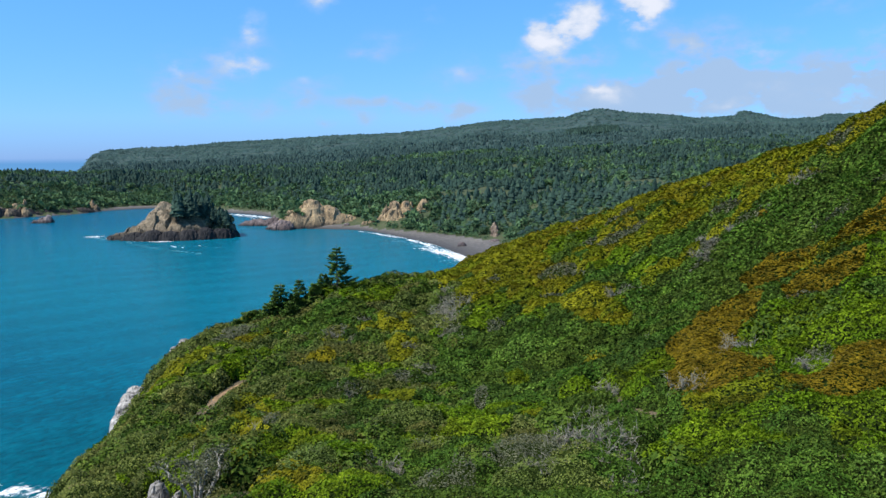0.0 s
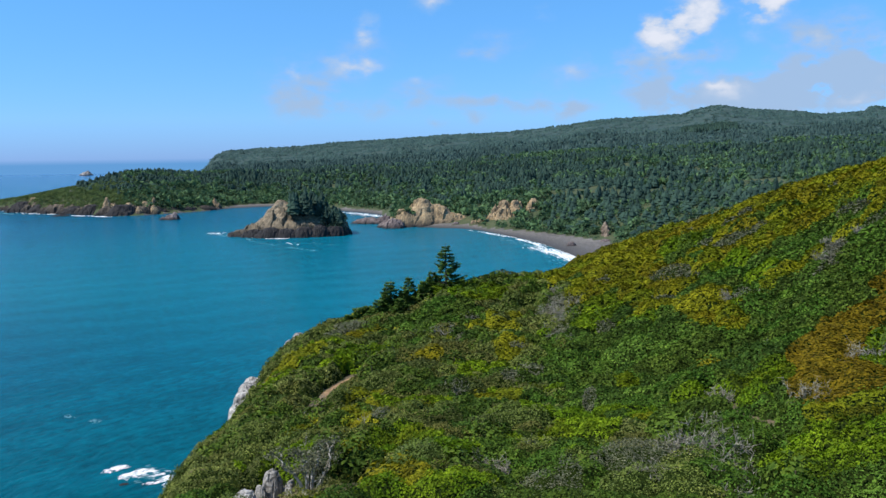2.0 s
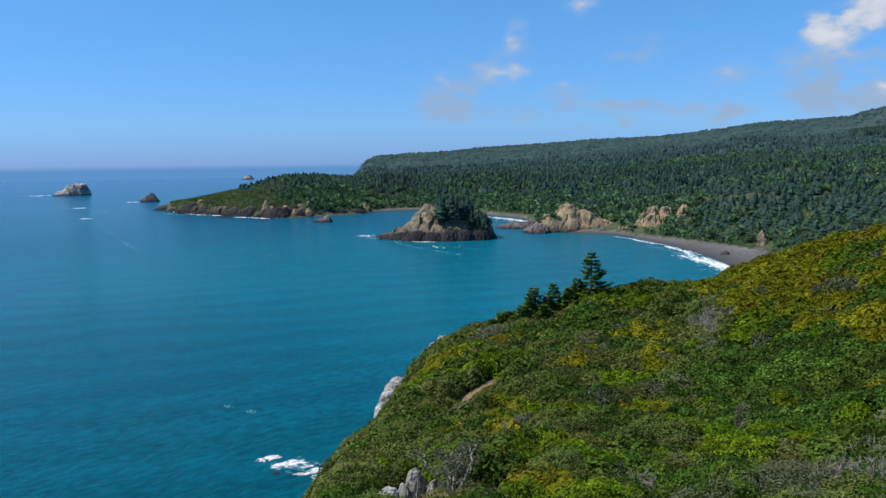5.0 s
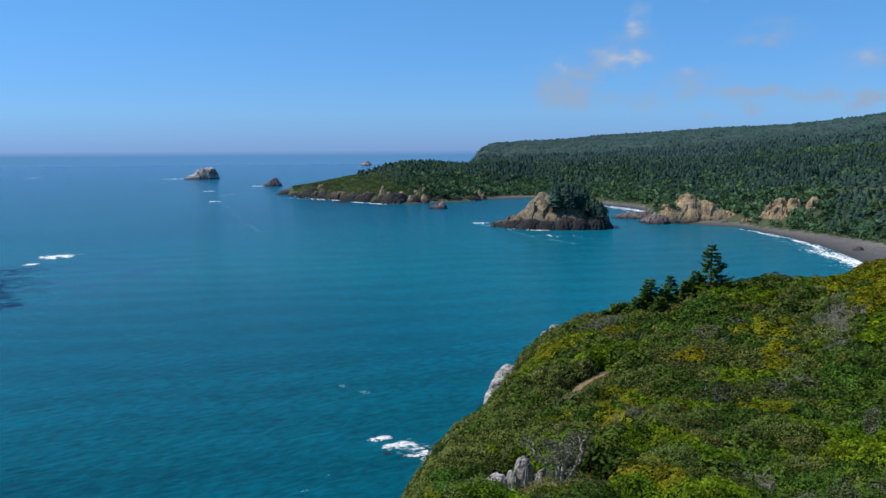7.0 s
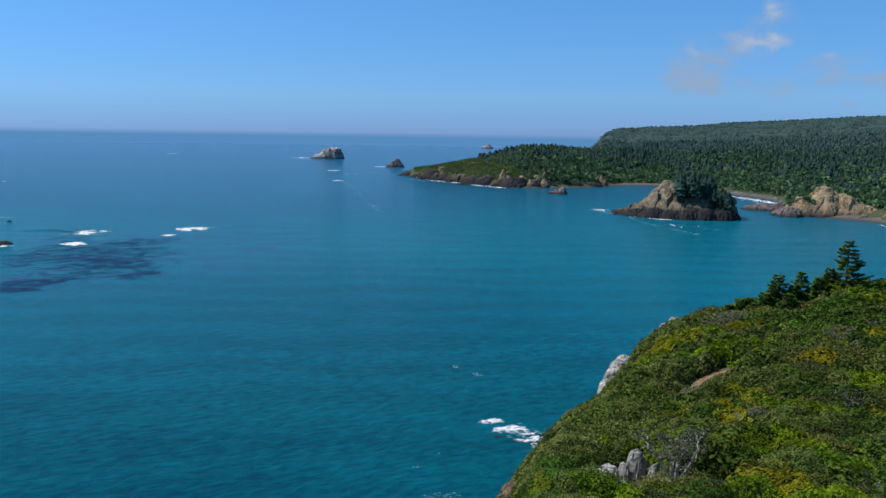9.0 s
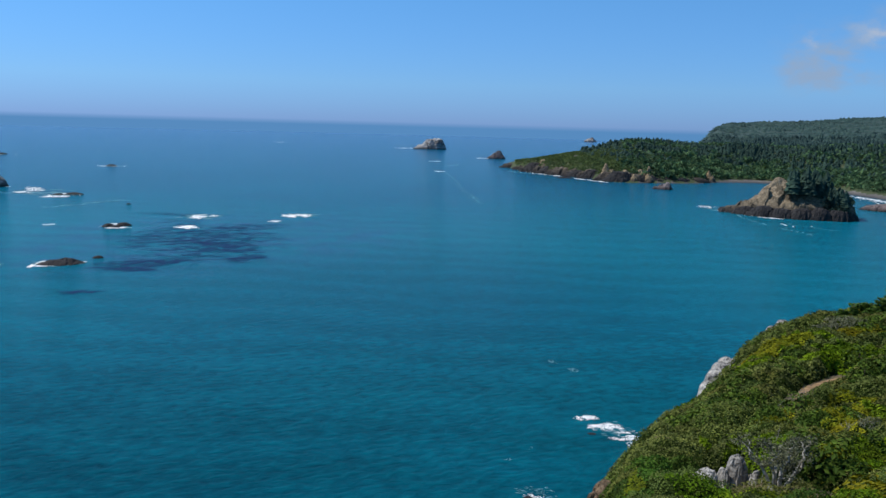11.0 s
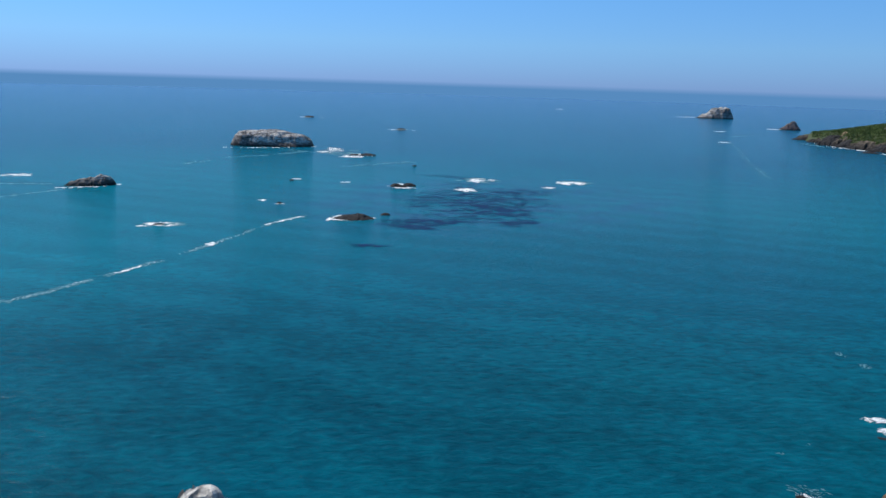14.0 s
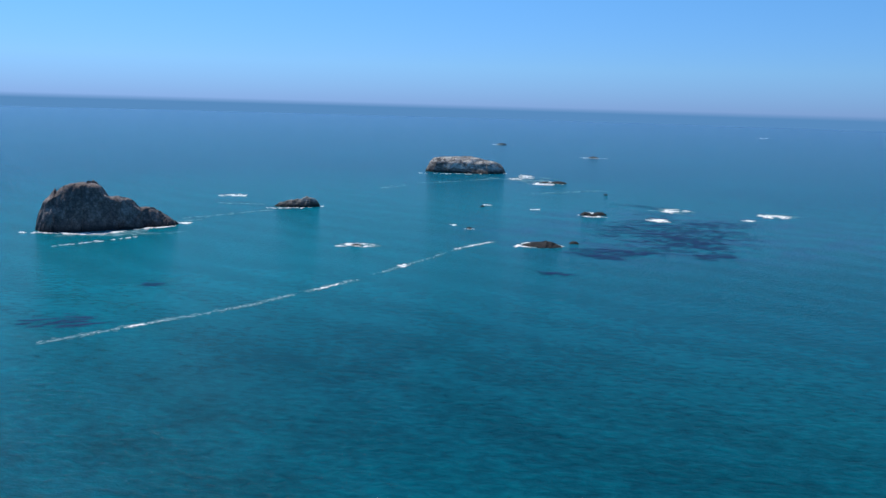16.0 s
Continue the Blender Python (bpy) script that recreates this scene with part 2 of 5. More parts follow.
def water_material():
    m, t, b = material("sea_water", 0.14, 0.018)
    b.inputs["IOR"].default_value = 1.333
    place = t.nodes.new("ShaderNodeNewGeometry").outputs["Position"]

    def round_about(x, y, wide, far, full):
        """1 within a soft oval of the sea, 0 outside."""
        g = t.nodes.new("ShaderNodeTexGradient")
        g.gradient_type = "SPHERICAL"
        mp = t.nodes.new("ShaderNodeMapping")
        mp.vector_type = "TEXTURE"
        mp.inputs["Location"].default_value, mp.inputs["Scale"].default_value = (x, y, 0), (wide, far, 300)
        t.links.new(place, mp.inputs["Vector"])
        t.links.new(mp.outputs["Vector"], g.inputs["Vector"])
        k = add(t, "ShaderNodeMapRange")
        k.interpolation_type = "SMOOTHSTEP"
        k.inputs["From Max"].default_value = full
        t.links.new(g.outputs["Fac"], k.inputs["Value"])
        return k.outputs[0]

    def times(a, c, clamp=True):
        k = add(t, "ShaderNodeMath")
        k.operation, k.use_clamp = "MULTIPLY", clamp
        for sock, v in zip(k.inputs, (a, c)):
            if isinstance(v, float):
                sock.default_value = v
            else:
                t.links.new(v, sock)
        return k.outputs[0]

    flat = coords(t)
    swell = coords(t, (0.55, 1.0, 1.0), (0, 0, radians(62)))
    long_waves = coords(t, (0.35, 1.0, 1.0), (0, 0, radians(40)))
    tone = noisy(t, 0.006, 5.0, 0.55, flat)
    streaks = noisy(t, 0.03, 6.0, 0.62, long_waves, 0.4)
    # light and dark of the small wave faces, painted into the water's colour
    wave_shade = noisy(t, 0.42, 4.0, 0.62, swell, 0.3)
    hummock_shade = noisy(t, 0.11, 4.0, 0.6, swell, 0.3)
    deep = ramp(t, mixed(t, 0.76, mixed(t, 0.4, tone, streaks), mixed(t, 0.24, wave_shade, hummock_shade)),
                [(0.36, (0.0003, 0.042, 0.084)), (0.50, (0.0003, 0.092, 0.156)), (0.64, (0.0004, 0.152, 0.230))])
    # a brighter bay; round the offshore rocks, the sun side's glare painted in
    col = mixed(t, times(round_about(-150, 600, 420, 520, 0.6), 0.8), deep, mixed(t, 0.55, deep, (0.002, 0.150, 0.205)))
    col = mixed(t, times(round_about(-480, 110, 520, 460, 0.7), 0.8), col, mixed(t, 0.6, deep, (0.004, 0.168, 0.225)))
    # darker patches off the headland, greener over the sand at its foot
    col = mixed(t, times(round_about(-230, 220, 230, 250, 0.8), 0.5), col, mixed(t, 0.6, deep, (0.0005, 0.022, 0.056)))
    sandy = ramp(t, noisy(t, 0.02, 5.0, 0.6, flat, 0.5), [(0.3, (0.5, 0.5, 0.5)), (0.6, (1.0, 1.0, 1.0))])
    col = mixed(t, times(round_about(-80, 130, 170, 190, 0.7), sandy), col, mixed(t, 0.5, deep, (0.0005, 0.052, 0.056)))
    col = mixed(t, times(round_about(-150, 40, 190, 140, 0.7), times(sandy, 0.85)), col, mixed(t, 0.6, deep, (0.0005, 0.022, 0.032)))
    # purple-blue water over the kelp bed, in streaks
    weed = ramp(t, noisy(t, 0.055, 6.0, 0.7, swell, 0.4), [(0.44, (0.12, 0.12, 0.12)), (0.60, (1.0, 1.0, 1.0))])
    col = mixed(t, times(round_about(-430, 290, 150, 190, 0.55), times(weed, 0.55)), col, (0.024, 0.070, 0.165))
    # open ocean a deeper blue, with distance haze and sky reflection painted in
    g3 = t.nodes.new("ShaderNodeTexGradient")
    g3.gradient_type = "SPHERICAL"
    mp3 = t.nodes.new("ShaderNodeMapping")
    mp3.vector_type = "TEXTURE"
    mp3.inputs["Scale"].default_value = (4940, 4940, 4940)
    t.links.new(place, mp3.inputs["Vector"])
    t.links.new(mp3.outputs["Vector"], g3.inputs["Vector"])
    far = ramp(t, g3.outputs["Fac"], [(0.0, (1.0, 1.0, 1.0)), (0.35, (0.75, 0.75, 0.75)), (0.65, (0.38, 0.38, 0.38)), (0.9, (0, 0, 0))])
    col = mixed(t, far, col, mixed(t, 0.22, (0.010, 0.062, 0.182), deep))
    # long low open-sea swell: its lit and shaded faces painted as colour bands
    swell_bands = add(t, "ShaderNodeTexWave", Scale=0.0100, Distortion=6.0, Detail=3.0)
    swell_bands.inputs["Detail Scale"].default_value = 1.4
    swell_bands.bands_direction = "Y"
    t.links.new(coords(t, (1, 1, 1), (0, 0, radians(36))), swell_bands.inputs["Vector"])
    col = mixed(t, 1.0, col, ramp(t, swell_bands.outputs["Fac"], [(0.0, (0.92, 0.92, 0.92)), (0.55, (1.0, 1.0, 1.0)), (1.0, (1.07, 1.07, 1.07))]), "MULTIPLY")
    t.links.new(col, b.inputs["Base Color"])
    chop, ripple = noisy(t, 0.42, 5.0, 0.66, swell, 0.3), noisy(t, 1.1, 4.0, 0.6, flat)
    one = add(t, "ShaderNodeBump", Strength=0.5, Distance=1.3)
    t.links.new(chop, one.inputs["Height"])
    two = add(t, "ShaderNodeBump", Strength=0.3, Distance=0.32)
    t.links.new(ripple, two.inputs["Height"])
    t.links.new(one.outputs["Normal"], two.inputs["Normal"])
    t.links.new(two.outputs["Normal"], b.inputs["Normal"])
    return m


def plain_material(name, a, b_col, scale, rough=0.85, bump=0.3, spec=0.3):
    m, t, b = material(name, rough, spec)
    n = noisy(t, scale, 7.0, 0.65)
    t.links.new(ramp(t, n, [(0.32, a), (0.68, b_col)]), b.inputs["Base Color"])
    relief(t, b, noisy(t, scale * 6, 5.0), bump, 0.3 / scale)
    return m


M_WATER = water_material()
M_FOAM = plain_material("sea_foam", (0.72, 0.76, 0.78), (0.86, 0.88, 0.88), 0.5, 0.9, 0.5)
M_THIN = plain_material("thin_foam", (0.04, 0.17, 0.22), (0.13, 0.30, 0.36), 0.25, 0.8, 0.3)
M_KELP = plain_material("kelp", (0.012, 0.031, 0.090), (0.022, 0.048, 0.128), 0.3, 0.9, 0.3, 0.02)
M_SAND = rock_material("beach_sand", [(0.36, (0.075, 0.070, 0.068)), (0.5, (0.140, 0.131, 0.122)), (0.64, (0.23, 0.213, 0.195))], (0.045, 0.045, 0.046), 0.30, 0.02, 1.8)
M_SOIL = plain_material("hill_soil", (0.06, 0.055, 0.03), (0.13, 0.10, 0.06), 0.5)
M_PATH = plain_material("trodden_earth", (0.075, 0.088, 0.020), (0.140, 0.135, 0.036), 1.2)
M_EARTH = plain_material("bare_orange_earth", (0.15, 0.095, 0.045), (0.33, 0.215, 0.115), 1.6)
M_LAND = plain_material("wooded_ground", (0.030, 0.052, 0.020), (0.072, 0.082, 0.036), 0.05)
# bluer than the near ground: distance haze painted into its colour
M_FARLAND_HAZED = plain_material("hazed_far_ground", (0.024, 0.050, 0.046), (0.044, 0.074, 0.062), 0.008)
M_BARK = plain_material("spruce_bark", (0.07, 0.055, 0.045), (0.15, 0.12, 0.10), 3.0)
M_TWIG = plain_material("dead_twigs", (0.15, 0.145, 0.115), (0.29, 0.275, 0.225), 2.0)
M_LIMB = plain_material("bare_grey_limbs", (0.22, 0.21, 0.19), (0.48, 0.46, 0.42), 4.0)
# near-black green: shade between the bushes painted into the filling sheet
M_GAP_SHADE = plain_material("scrub_gap_shade", (0.010, 0.018, 0.004), (0.024, 0.038, 0.008), 1.5, 0.95, 0.3, 0.0)
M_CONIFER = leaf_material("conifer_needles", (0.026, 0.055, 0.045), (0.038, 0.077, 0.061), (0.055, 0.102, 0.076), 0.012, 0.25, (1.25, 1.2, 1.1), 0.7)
# far needles paler and bluer, with haze mixed into the leaf colour
M_FAR_HAZED = leaf_material("hazed_far_needles", (0.031, 0.064, 0.060), (0.040, 0.077, 0.072), (0.049, 0.091, 0.082), 0.004, 0.15, (1.2, 1.15, 1.05), 0.75)
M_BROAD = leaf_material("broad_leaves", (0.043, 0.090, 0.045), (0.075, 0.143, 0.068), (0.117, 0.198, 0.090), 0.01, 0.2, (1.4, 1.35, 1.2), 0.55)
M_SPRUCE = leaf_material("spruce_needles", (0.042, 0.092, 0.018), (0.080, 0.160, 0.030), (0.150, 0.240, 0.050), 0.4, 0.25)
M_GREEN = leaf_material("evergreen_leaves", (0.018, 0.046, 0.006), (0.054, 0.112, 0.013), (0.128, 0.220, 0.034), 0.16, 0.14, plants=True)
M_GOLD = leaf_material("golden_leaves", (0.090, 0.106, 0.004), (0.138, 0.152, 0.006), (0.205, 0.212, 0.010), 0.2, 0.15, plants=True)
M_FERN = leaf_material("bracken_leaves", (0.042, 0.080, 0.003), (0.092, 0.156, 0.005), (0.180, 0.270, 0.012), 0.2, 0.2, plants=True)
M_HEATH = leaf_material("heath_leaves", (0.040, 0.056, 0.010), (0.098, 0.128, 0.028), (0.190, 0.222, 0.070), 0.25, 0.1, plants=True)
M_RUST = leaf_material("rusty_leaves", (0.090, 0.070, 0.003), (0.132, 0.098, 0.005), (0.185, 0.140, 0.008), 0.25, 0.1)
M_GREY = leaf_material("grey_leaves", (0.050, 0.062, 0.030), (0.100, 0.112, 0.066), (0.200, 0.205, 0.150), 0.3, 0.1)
M_STACK = rock_material("stack_rock", [(0.34, (0.050, 0.040, 0.042)), (0.5, (0.150, 0.118, 0.115)), (0.64, (0.36, 0.305, 0.29))], (0.022, 0.020, 0.022), 0.35, 0.05, 3.0)
M_GUANO = rock_material("whitened_rock", [(0.38, (0.050, 0.042, 0.040)), (0.48, (0.22, 0.195, 0.18)), (0.58, (0.66, 0.63, 0.59))], (0.022, 0.020, 0.020), 0.25, 0.05, 4.0, (1, 1, 2.5))
M_TAN = rock_material("tan_cliff", [(0.36, (0.060, 0.052, 0.034)), (0.44, (0.20, 0.150, 0.095)), (0.52, (0.33, 0.245, 0.140)), (0.64, (0.46, 0.355, 0.215))], (0.034, 0.030, 0.028), 0.30, 0.05, 6.0, (1.3, 1.3, 1.0))
M_DARK = rock_material("reef_rock", [(0.34, (0.008, 0.008, 0.009)), (0.5, (0.022, 0.021, 0.023)), (0.68, (0.060, 0.056, 0.056))], (0.010, 0.010, 0.011), 0.5, 0.1, 0.6)
M_BROWN = rock_material("brown_edge_rock", [(0.36, (0.07, 0.05, 0.03)), (0.5, (0.20, 0.135, 0.08)), (0.64, (0.36, 0.26, 0.17))], (0.1, 0.1, 0.1), 2.0, 0.3, 0)
M_POINT = rock_material("point_cliff_rock", [(0.34, (0.026, 0.022, 0.020)), (0.5, (0.100, 0.080, 0.060)), (0.64, (0.27, 0.215, 0.145))], (0.015, 0.014, 0.015), 0.30, 0.04, 9.0)
M_BLUFF_ROCK = rock_material("bluff_rock", [(0.36, (0.060, 0.048, 0.036)), (0.5, (0.165, 0.125, 0.092)), (0.64, (0.29, 0.225, 0.165))], (0.034, 0.030, 0.028), 0.30, 0.05, 3.0)
M_ISLET = rock_material("islet_rock", [(0.36, (0.045, 0.042, 0.030)), (0.45, (0.130, 0.105, 0.070)), (0.54, (0.26, 0.205, 0.135)), (0.64, (0.40, 0.325, 0.225))], (0.026, 0.024, 0.025), 0.30, 0.05, 8.0)
M_MOOR = leaf_material("moor_leaves", (0.057, 0.094, 0.029), (0.099, 0.146, 0.047), (0.153, 0.195, 0.073), 0.02, 0.15, (1.4, 1.3, 1.2), 0.6)
M_PALE = rock_material("pale_rock", [(0.38, (0.11, 0.105, 0.098)), (0.5, (0.36, 0.345, 0.32)), (0.60, (0.70, 0.68, 0.64))], (0.1, 0.1, 0.1), 2.2, 0.3, 0)


# ---- builders ----
def mesh_of(name, verts, faces, mats=(), which=None, smooth=False):
    """A mesh from arrays; all faces with the same number of corners."""
    verts, faces = np.asarray(verts, np.float32), np.asarray(faces, np.int32)
    me = bpy.data.meshes.new(name)
    k = faces.shape[1]
    me.vertices.add(len(verts))
    me.vertices.foreach_set("co", verts.ravel())
    me.loops.add(faces.size)
    me.loops.foreach_set("vertex_index", faces.ravel())
    me.polygons.add(len(faces))
    me.polygons.foreach_set("loop_start", np.arange(0, faces.size, k, dtype=np.int32))
    if which is not None:
        me.polygons.foreach_set("material_index", np.asarray(which, np.int32))
    me.polygons.foreach_set("use_smooth", np.full(len(faces), smooth))
    for m in mats:
        me.materials.append(m)
    me.update(calc_edges=True)
    me.validate()
    return me


def grid_faces(nx, ny, mask=None):
    i, j = np.meshgrid(np.arange(nx - 1), np.arange(ny - 1), indexing="ij")
    a = (i * ny + j).ravel()
    f = np.stack([a, a + ny, a + ny + 1, a + 1], 1)
    return f if mask is None else f[mask.ravel()[f].all(1)]


rng = np.random.default_rng(7)
LAT = rng.random((256, 256))


def value_noise(x, y, scale, octaves=4, rough=0.5):
    """Smooth lattice noise, about -1 to 1."""
    out, amp, total = 0.0, 1.0, 0.0
    for o in range(octaves):
        u, v = x / scale + 37.3 * o, y / scale + 91.7 * o
        iu, iv = np.floor(u).astype(int), np.floor(v).astype(int)
        fu, fv = u - iu, v - iv
        fu, fv = fu * fu * (3 - 2 * fu), fv * fv * (3 - 2 * fv)
        a, b = LAT[iu % 256, iv % 256], LAT[(iu + 1) % 256, iv % 256]
        c, d = LAT[iu % 256, (iv + 1) % 256], LAT[(iu + 1) % 256, (iv + 1) % 256]
        out = out + amp * ((a * (1 - fu) + b * fu) * (1 - fv) + (c * (1 - fu) + d * fu) * fv - 0.5) * 2
        total += amp
        amp, scale = amp * rough, scale * 0.5
    return out / total


def smooth_line(x, xs, ys):
    """Cubic through the nodes without overshoot."""
    xs, ys = np.asarray(xs, float), np.asarray(ys, float)
    h, dl = np.diff(xs), np.diff(ys) / np.diff(xs)
    s = np.zeros(len(xs))
    s[1:-1] = np.where(dl[:-1] * dl[1:] > 0, 2 * dl[:-1] * dl[1:] / np.where(dl[:-1] + dl[1:] == 0, 1, dl[:-1] + dl[1:]), 0)
    s[0], s[-1] = dl[0], dl[-1]
    x = np.clip(x, xs[0], xs[-1])
    k = np.clip(np.searchsorted(xs, x) - 1, 0, len(xs) - 2)
    u = (x - xs[k]) / h[k]
    return ys[k] * (1 + 2 * u) * (1 - u) ** 2 + h[k] * s[k] * u * (1 - u) ** 2 + ys[k + 1] * u * u * (3 - 2 * u) + h[k] * s[k + 1] * u * u * (u - 1)


def profile(d, rings):
    """Height at distance d along rings of (distance, height) arrays, eased between rings."""
    z = np.array(rings[0][1] + 0 * d)
    ds = [r[0] + 0 * d for r in rings]
    zs = [r[1] + 0 * d for r in rings]
    n = len(rings)
    sl = [(zs[k + 1] - zs[k]) / (ds[k + 1] - ds[k]) for k in range(n - 1)]
    tan = [sl[0]] + [np.where(sl[k - 1] * sl[k] > 0, 2 * sl[k - 1] * sl[k] / np.where(abs(sl[k - 1] + sl[k]) < 1e-9, 1, sl[k - 1] + sl[k]), 0) for k in range(1, n - 1)] + [sl[-1]]
    for k in range(n - 1):
        h = ds[k + 1] - ds[k]
        u = np.clip((d - ds[k]) / h, 0, 1)
        seg = zs[k] * (1 + 2 * u) * (1 - u) ** 2 + h * tan[k] * u * (1 - u) ** 2 + zs[k + 1] * u * u * (3 - 2 * u) + h * tan[k + 1] * u * u * (u - 1)
        z = np.where(d >= ds[k], seg, z)
    return z


# ---- the headland: heights by bearing (left of north) and distance from the lookout ----
HB = [-180, -120, -90, -60, -40, -27.8, -23.6, -20.3, -15, -9.2, -4.5, 1, 7.2, 11, 14.2, 17.5, 20.8, 22.7, 26.1, 29, 33, 50, 76, 110, 140, 180]
HOLLOW_D = [20, 20, 25, 28, 30, 30, 30, 30, 31, 31, 32, 32, 33, 33, 33, 35, 38, 38, 36, 24, 16, 15, 15, 15, 18, 20]
HOLLOW_Z = [76, 72, 68, 64, 61.5, 60.2, 59.8, 59.4, 58.8, 58.4, 58, 57.8, 57.8, 57.8, 57.6, 56.8, 55.6, 55.6, 56.2, 59, 62.0, 60.5, 60.5, 61, 66, 76]
MID_D = [40, 40, 45, 52, 55, 56, 57, 58, 58, 60, 65, 70, 72, 72, 70, 68, 62, 54, 44, 32, 24, 22, 22, 24, 30, 40]
MID_Z = [86, 80, 75, 70, 66, 63, 61.5, 60.6, 58.7, 56.8, 55.4, 54.6, 54.0, 53.6, 53.0, 52.6, 52.2, 52.4, 54.2, 55.6, 56.0, 55.5, 55.5, 56, 64, 86]
CREST_D = [60, 60, 60, 70, 80, 90, 95, 100, 108, 112, 112, 112, 105, 102, 100, 96, 84, 68, 51, 42, 32, 30, 30, 32, 45, 60]
CREST_Z = [95, 90, 88, 86, 81.5, 75.0, 71.7, 69.8, 66.5, 62.2, 59.3, 55.0, 54.8, 52.2, 51.5, 50.4, 48.5, 49.2, 51.8, 51.5, 50.0, 49, 49, 50, 55, 95]
SHORE_D = [230, 230, 230, 230, 230, 230, 230, 230, 225, 215, 205, 190, 175, 165, 155, 150, 146, 145, 142, 132, 118, 108, 104, 110, 150, 230]


def ring(az, values):
    return smooth_line(az, HB, values)


def headland(x, y):
    d, az = np.hypot(x, y) + 1e-6, np.degrees(np.arctan2(-x, y))
    cd, cz, sd = ring(az, CREST_D), ring(az, CREST_Z), ring(az, SHORE_D)
    z = profile(d, [(0 * d, 70.35), (ring(az, HOLLOW_D), ring(az, HOLLOW_Z)), (ring(az, MID_D), ring(az, MID_Z)), (cd, cz),
                    (cd + 0.18 * (sd - cd), cz - 0.13 * cz), (cd + 0.6 * (sd - cd), 0.42 * cz), (sd, -1.0), (sd + 15, -6.0)])
    near = np.clip(d / 25, 0, 1)
    return z + near * (0.5 * value_noise(x, y, 14, 3) + 0.9 * value_noise(x + 300, y, 34, 2)) * np.clip(z / 6, 0, 1)


# ---- the sea ----
def build_sea():
    bm = bmesh.new()
    rings = [0, 60, 150, 300, 600, 1200, 2400, 4940]
    loops = []
    for r in rings[1:]:
        loops.append([bm.verts.new((r * math.cos(k * math.tau / 96), r * math.sin(k * math.tau / 96), 0)) for k in range(96)])
    mid = bm.verts.new((0, 0, 0))
    for k in range(96):
        bm.faces.new((mid, loops[0][k], loops[0][(k + 1) % 96]))
        for a, b in zip(loops, loops[1:]):
            bm.faces.new((a[k], b[k], b[(k + 1) % 96], a[(k + 1) % 96]))
    me = bpy.data.meshes.new("water")
    bm.to_mesh(me)
    me.materials.append(M_WATER)
    return tagged(new("water", me), "teal blue ocean with low swell and ripples", "sea", kind="structure")


build_sea()

# ---- the headland's ground ----
gx, gy = np.meshgrid(np.arange(-150, 240, 2.2), np.arange(-240, 250, 2.2), indexing="ij")
gz = headland(gx, gy)
tagged(new("ground", mesh_of("ground", np.stack([gx, gy, gz], -1).reshape(-1, 3), grid_faces(*gx.shape, gz > -5.5), [M_SOIL], smooth=True)),
       "brown earth of the headland under the scrub", "ground", kind="structure")

# ---- scrub over the slope ----
# the trodden path, as places in plan
PATH_LINE = [(9.4, 50.5), (9.6, 49.0), (9.9, 45.2), (10.2, 40.2), (10.6, 36.9), (11.5, 35.4), (12.8, 33.5), (14.8, 29.8), (15.7, 28.6), (18.5, 25.0)]


def path_gap(x, y):
    """Distance in plan from the path."""
    best = np.full(np.shape(x), 99.0)
    for (ax, ay), (bx, by) in zip(PATH_LINE, PATH_LINE[1:]):
        lx, ly = bx - ax, by - ay
        k = np.clip(((x - ax) * lx + (y - ay) * ly) / (lx * lx + ly * ly), 0, 1)
        best = np.minimum(best, np.hypot(x - ax - k * lx, y - ay - k * ly))
    return best


# bare scars in the scrub: x, y, long, wide, turn
SCAR_LINE = [(-16.6, 67.7), (-17.3, 65.6), (-17.7, 62.3), (-17.0, 58.0), (-16.2, 54.2)]
SCARS = [(-17.1, 65.0, 4.0, 0.7, 90), (-17.0, 58.0, 2.4, 0.7, 100), (-0.9, 73.0, 1.7, 0.6, 105)]


def scar(x, y):
    out = np.full(np.shape(x), -9.0)
    for cx, cy, a, b, turn in SCARS:
        c, s = math.cos(radians(turn)), math.sin(radians(turn))
        u, v = (x - cx) * c + (y - cy) * s, -(x - cx) * s + (y - cy) * c
        out = np.maximum(out, 1 - np.hypot(u / a, v / b) + 0.35 * value_noise(x, y, 1.2, 2))
    return out


# rocks that stand clear of the scrub: x, y, radius
OUTCROPS = [(-30.2, 79.0, 2.0), (-28.6, 73.6, 2.0), (-27.6, 70.0, 2.0), (-26.6, 65.8, 1.6), (-10.7, 34.5, 2.5), (-29.2, 92.0, 1.7), (-13.6, 37.8, 1.2), (-13.9, 34.9, 1.1), (-13.0, 31.2, 1.0), (-20.8, 38.8, 1.4), (-19.6, 42.5, 1.2)]
# growth by stretches of the slope: x, y, half width across, half length along the view from the lookout, turn
GOLD, FERN, RUST, GREY, HEATH, GREEN = 1, 2, 3, 4, 5, 0
GOLD_STANDS = [
    (4.2, 109.8, 4.5, 9.5, -2), (10.4, 111.5, 5.4, 9.9, -5), (25.1, 86.6, 4.3, 4.2, -16), (20.1, 87.4, 4.9, 5.2, -13), (10.2, 84.3, 3.5, 8.2, -7), (12.8, 72.6, 1.8, 5.7, -10),
    (7.7, 97.2, 4.6, 7.5, -5), (13.7, 65.3, 1.4, 3.8, -12), (28.7, 58.5, 3.1, 1.7, -26), (14.7, 37.5, 3.1, 1.3, -21), (10.7, 56.0, 0.6, 3.1, -11),
]
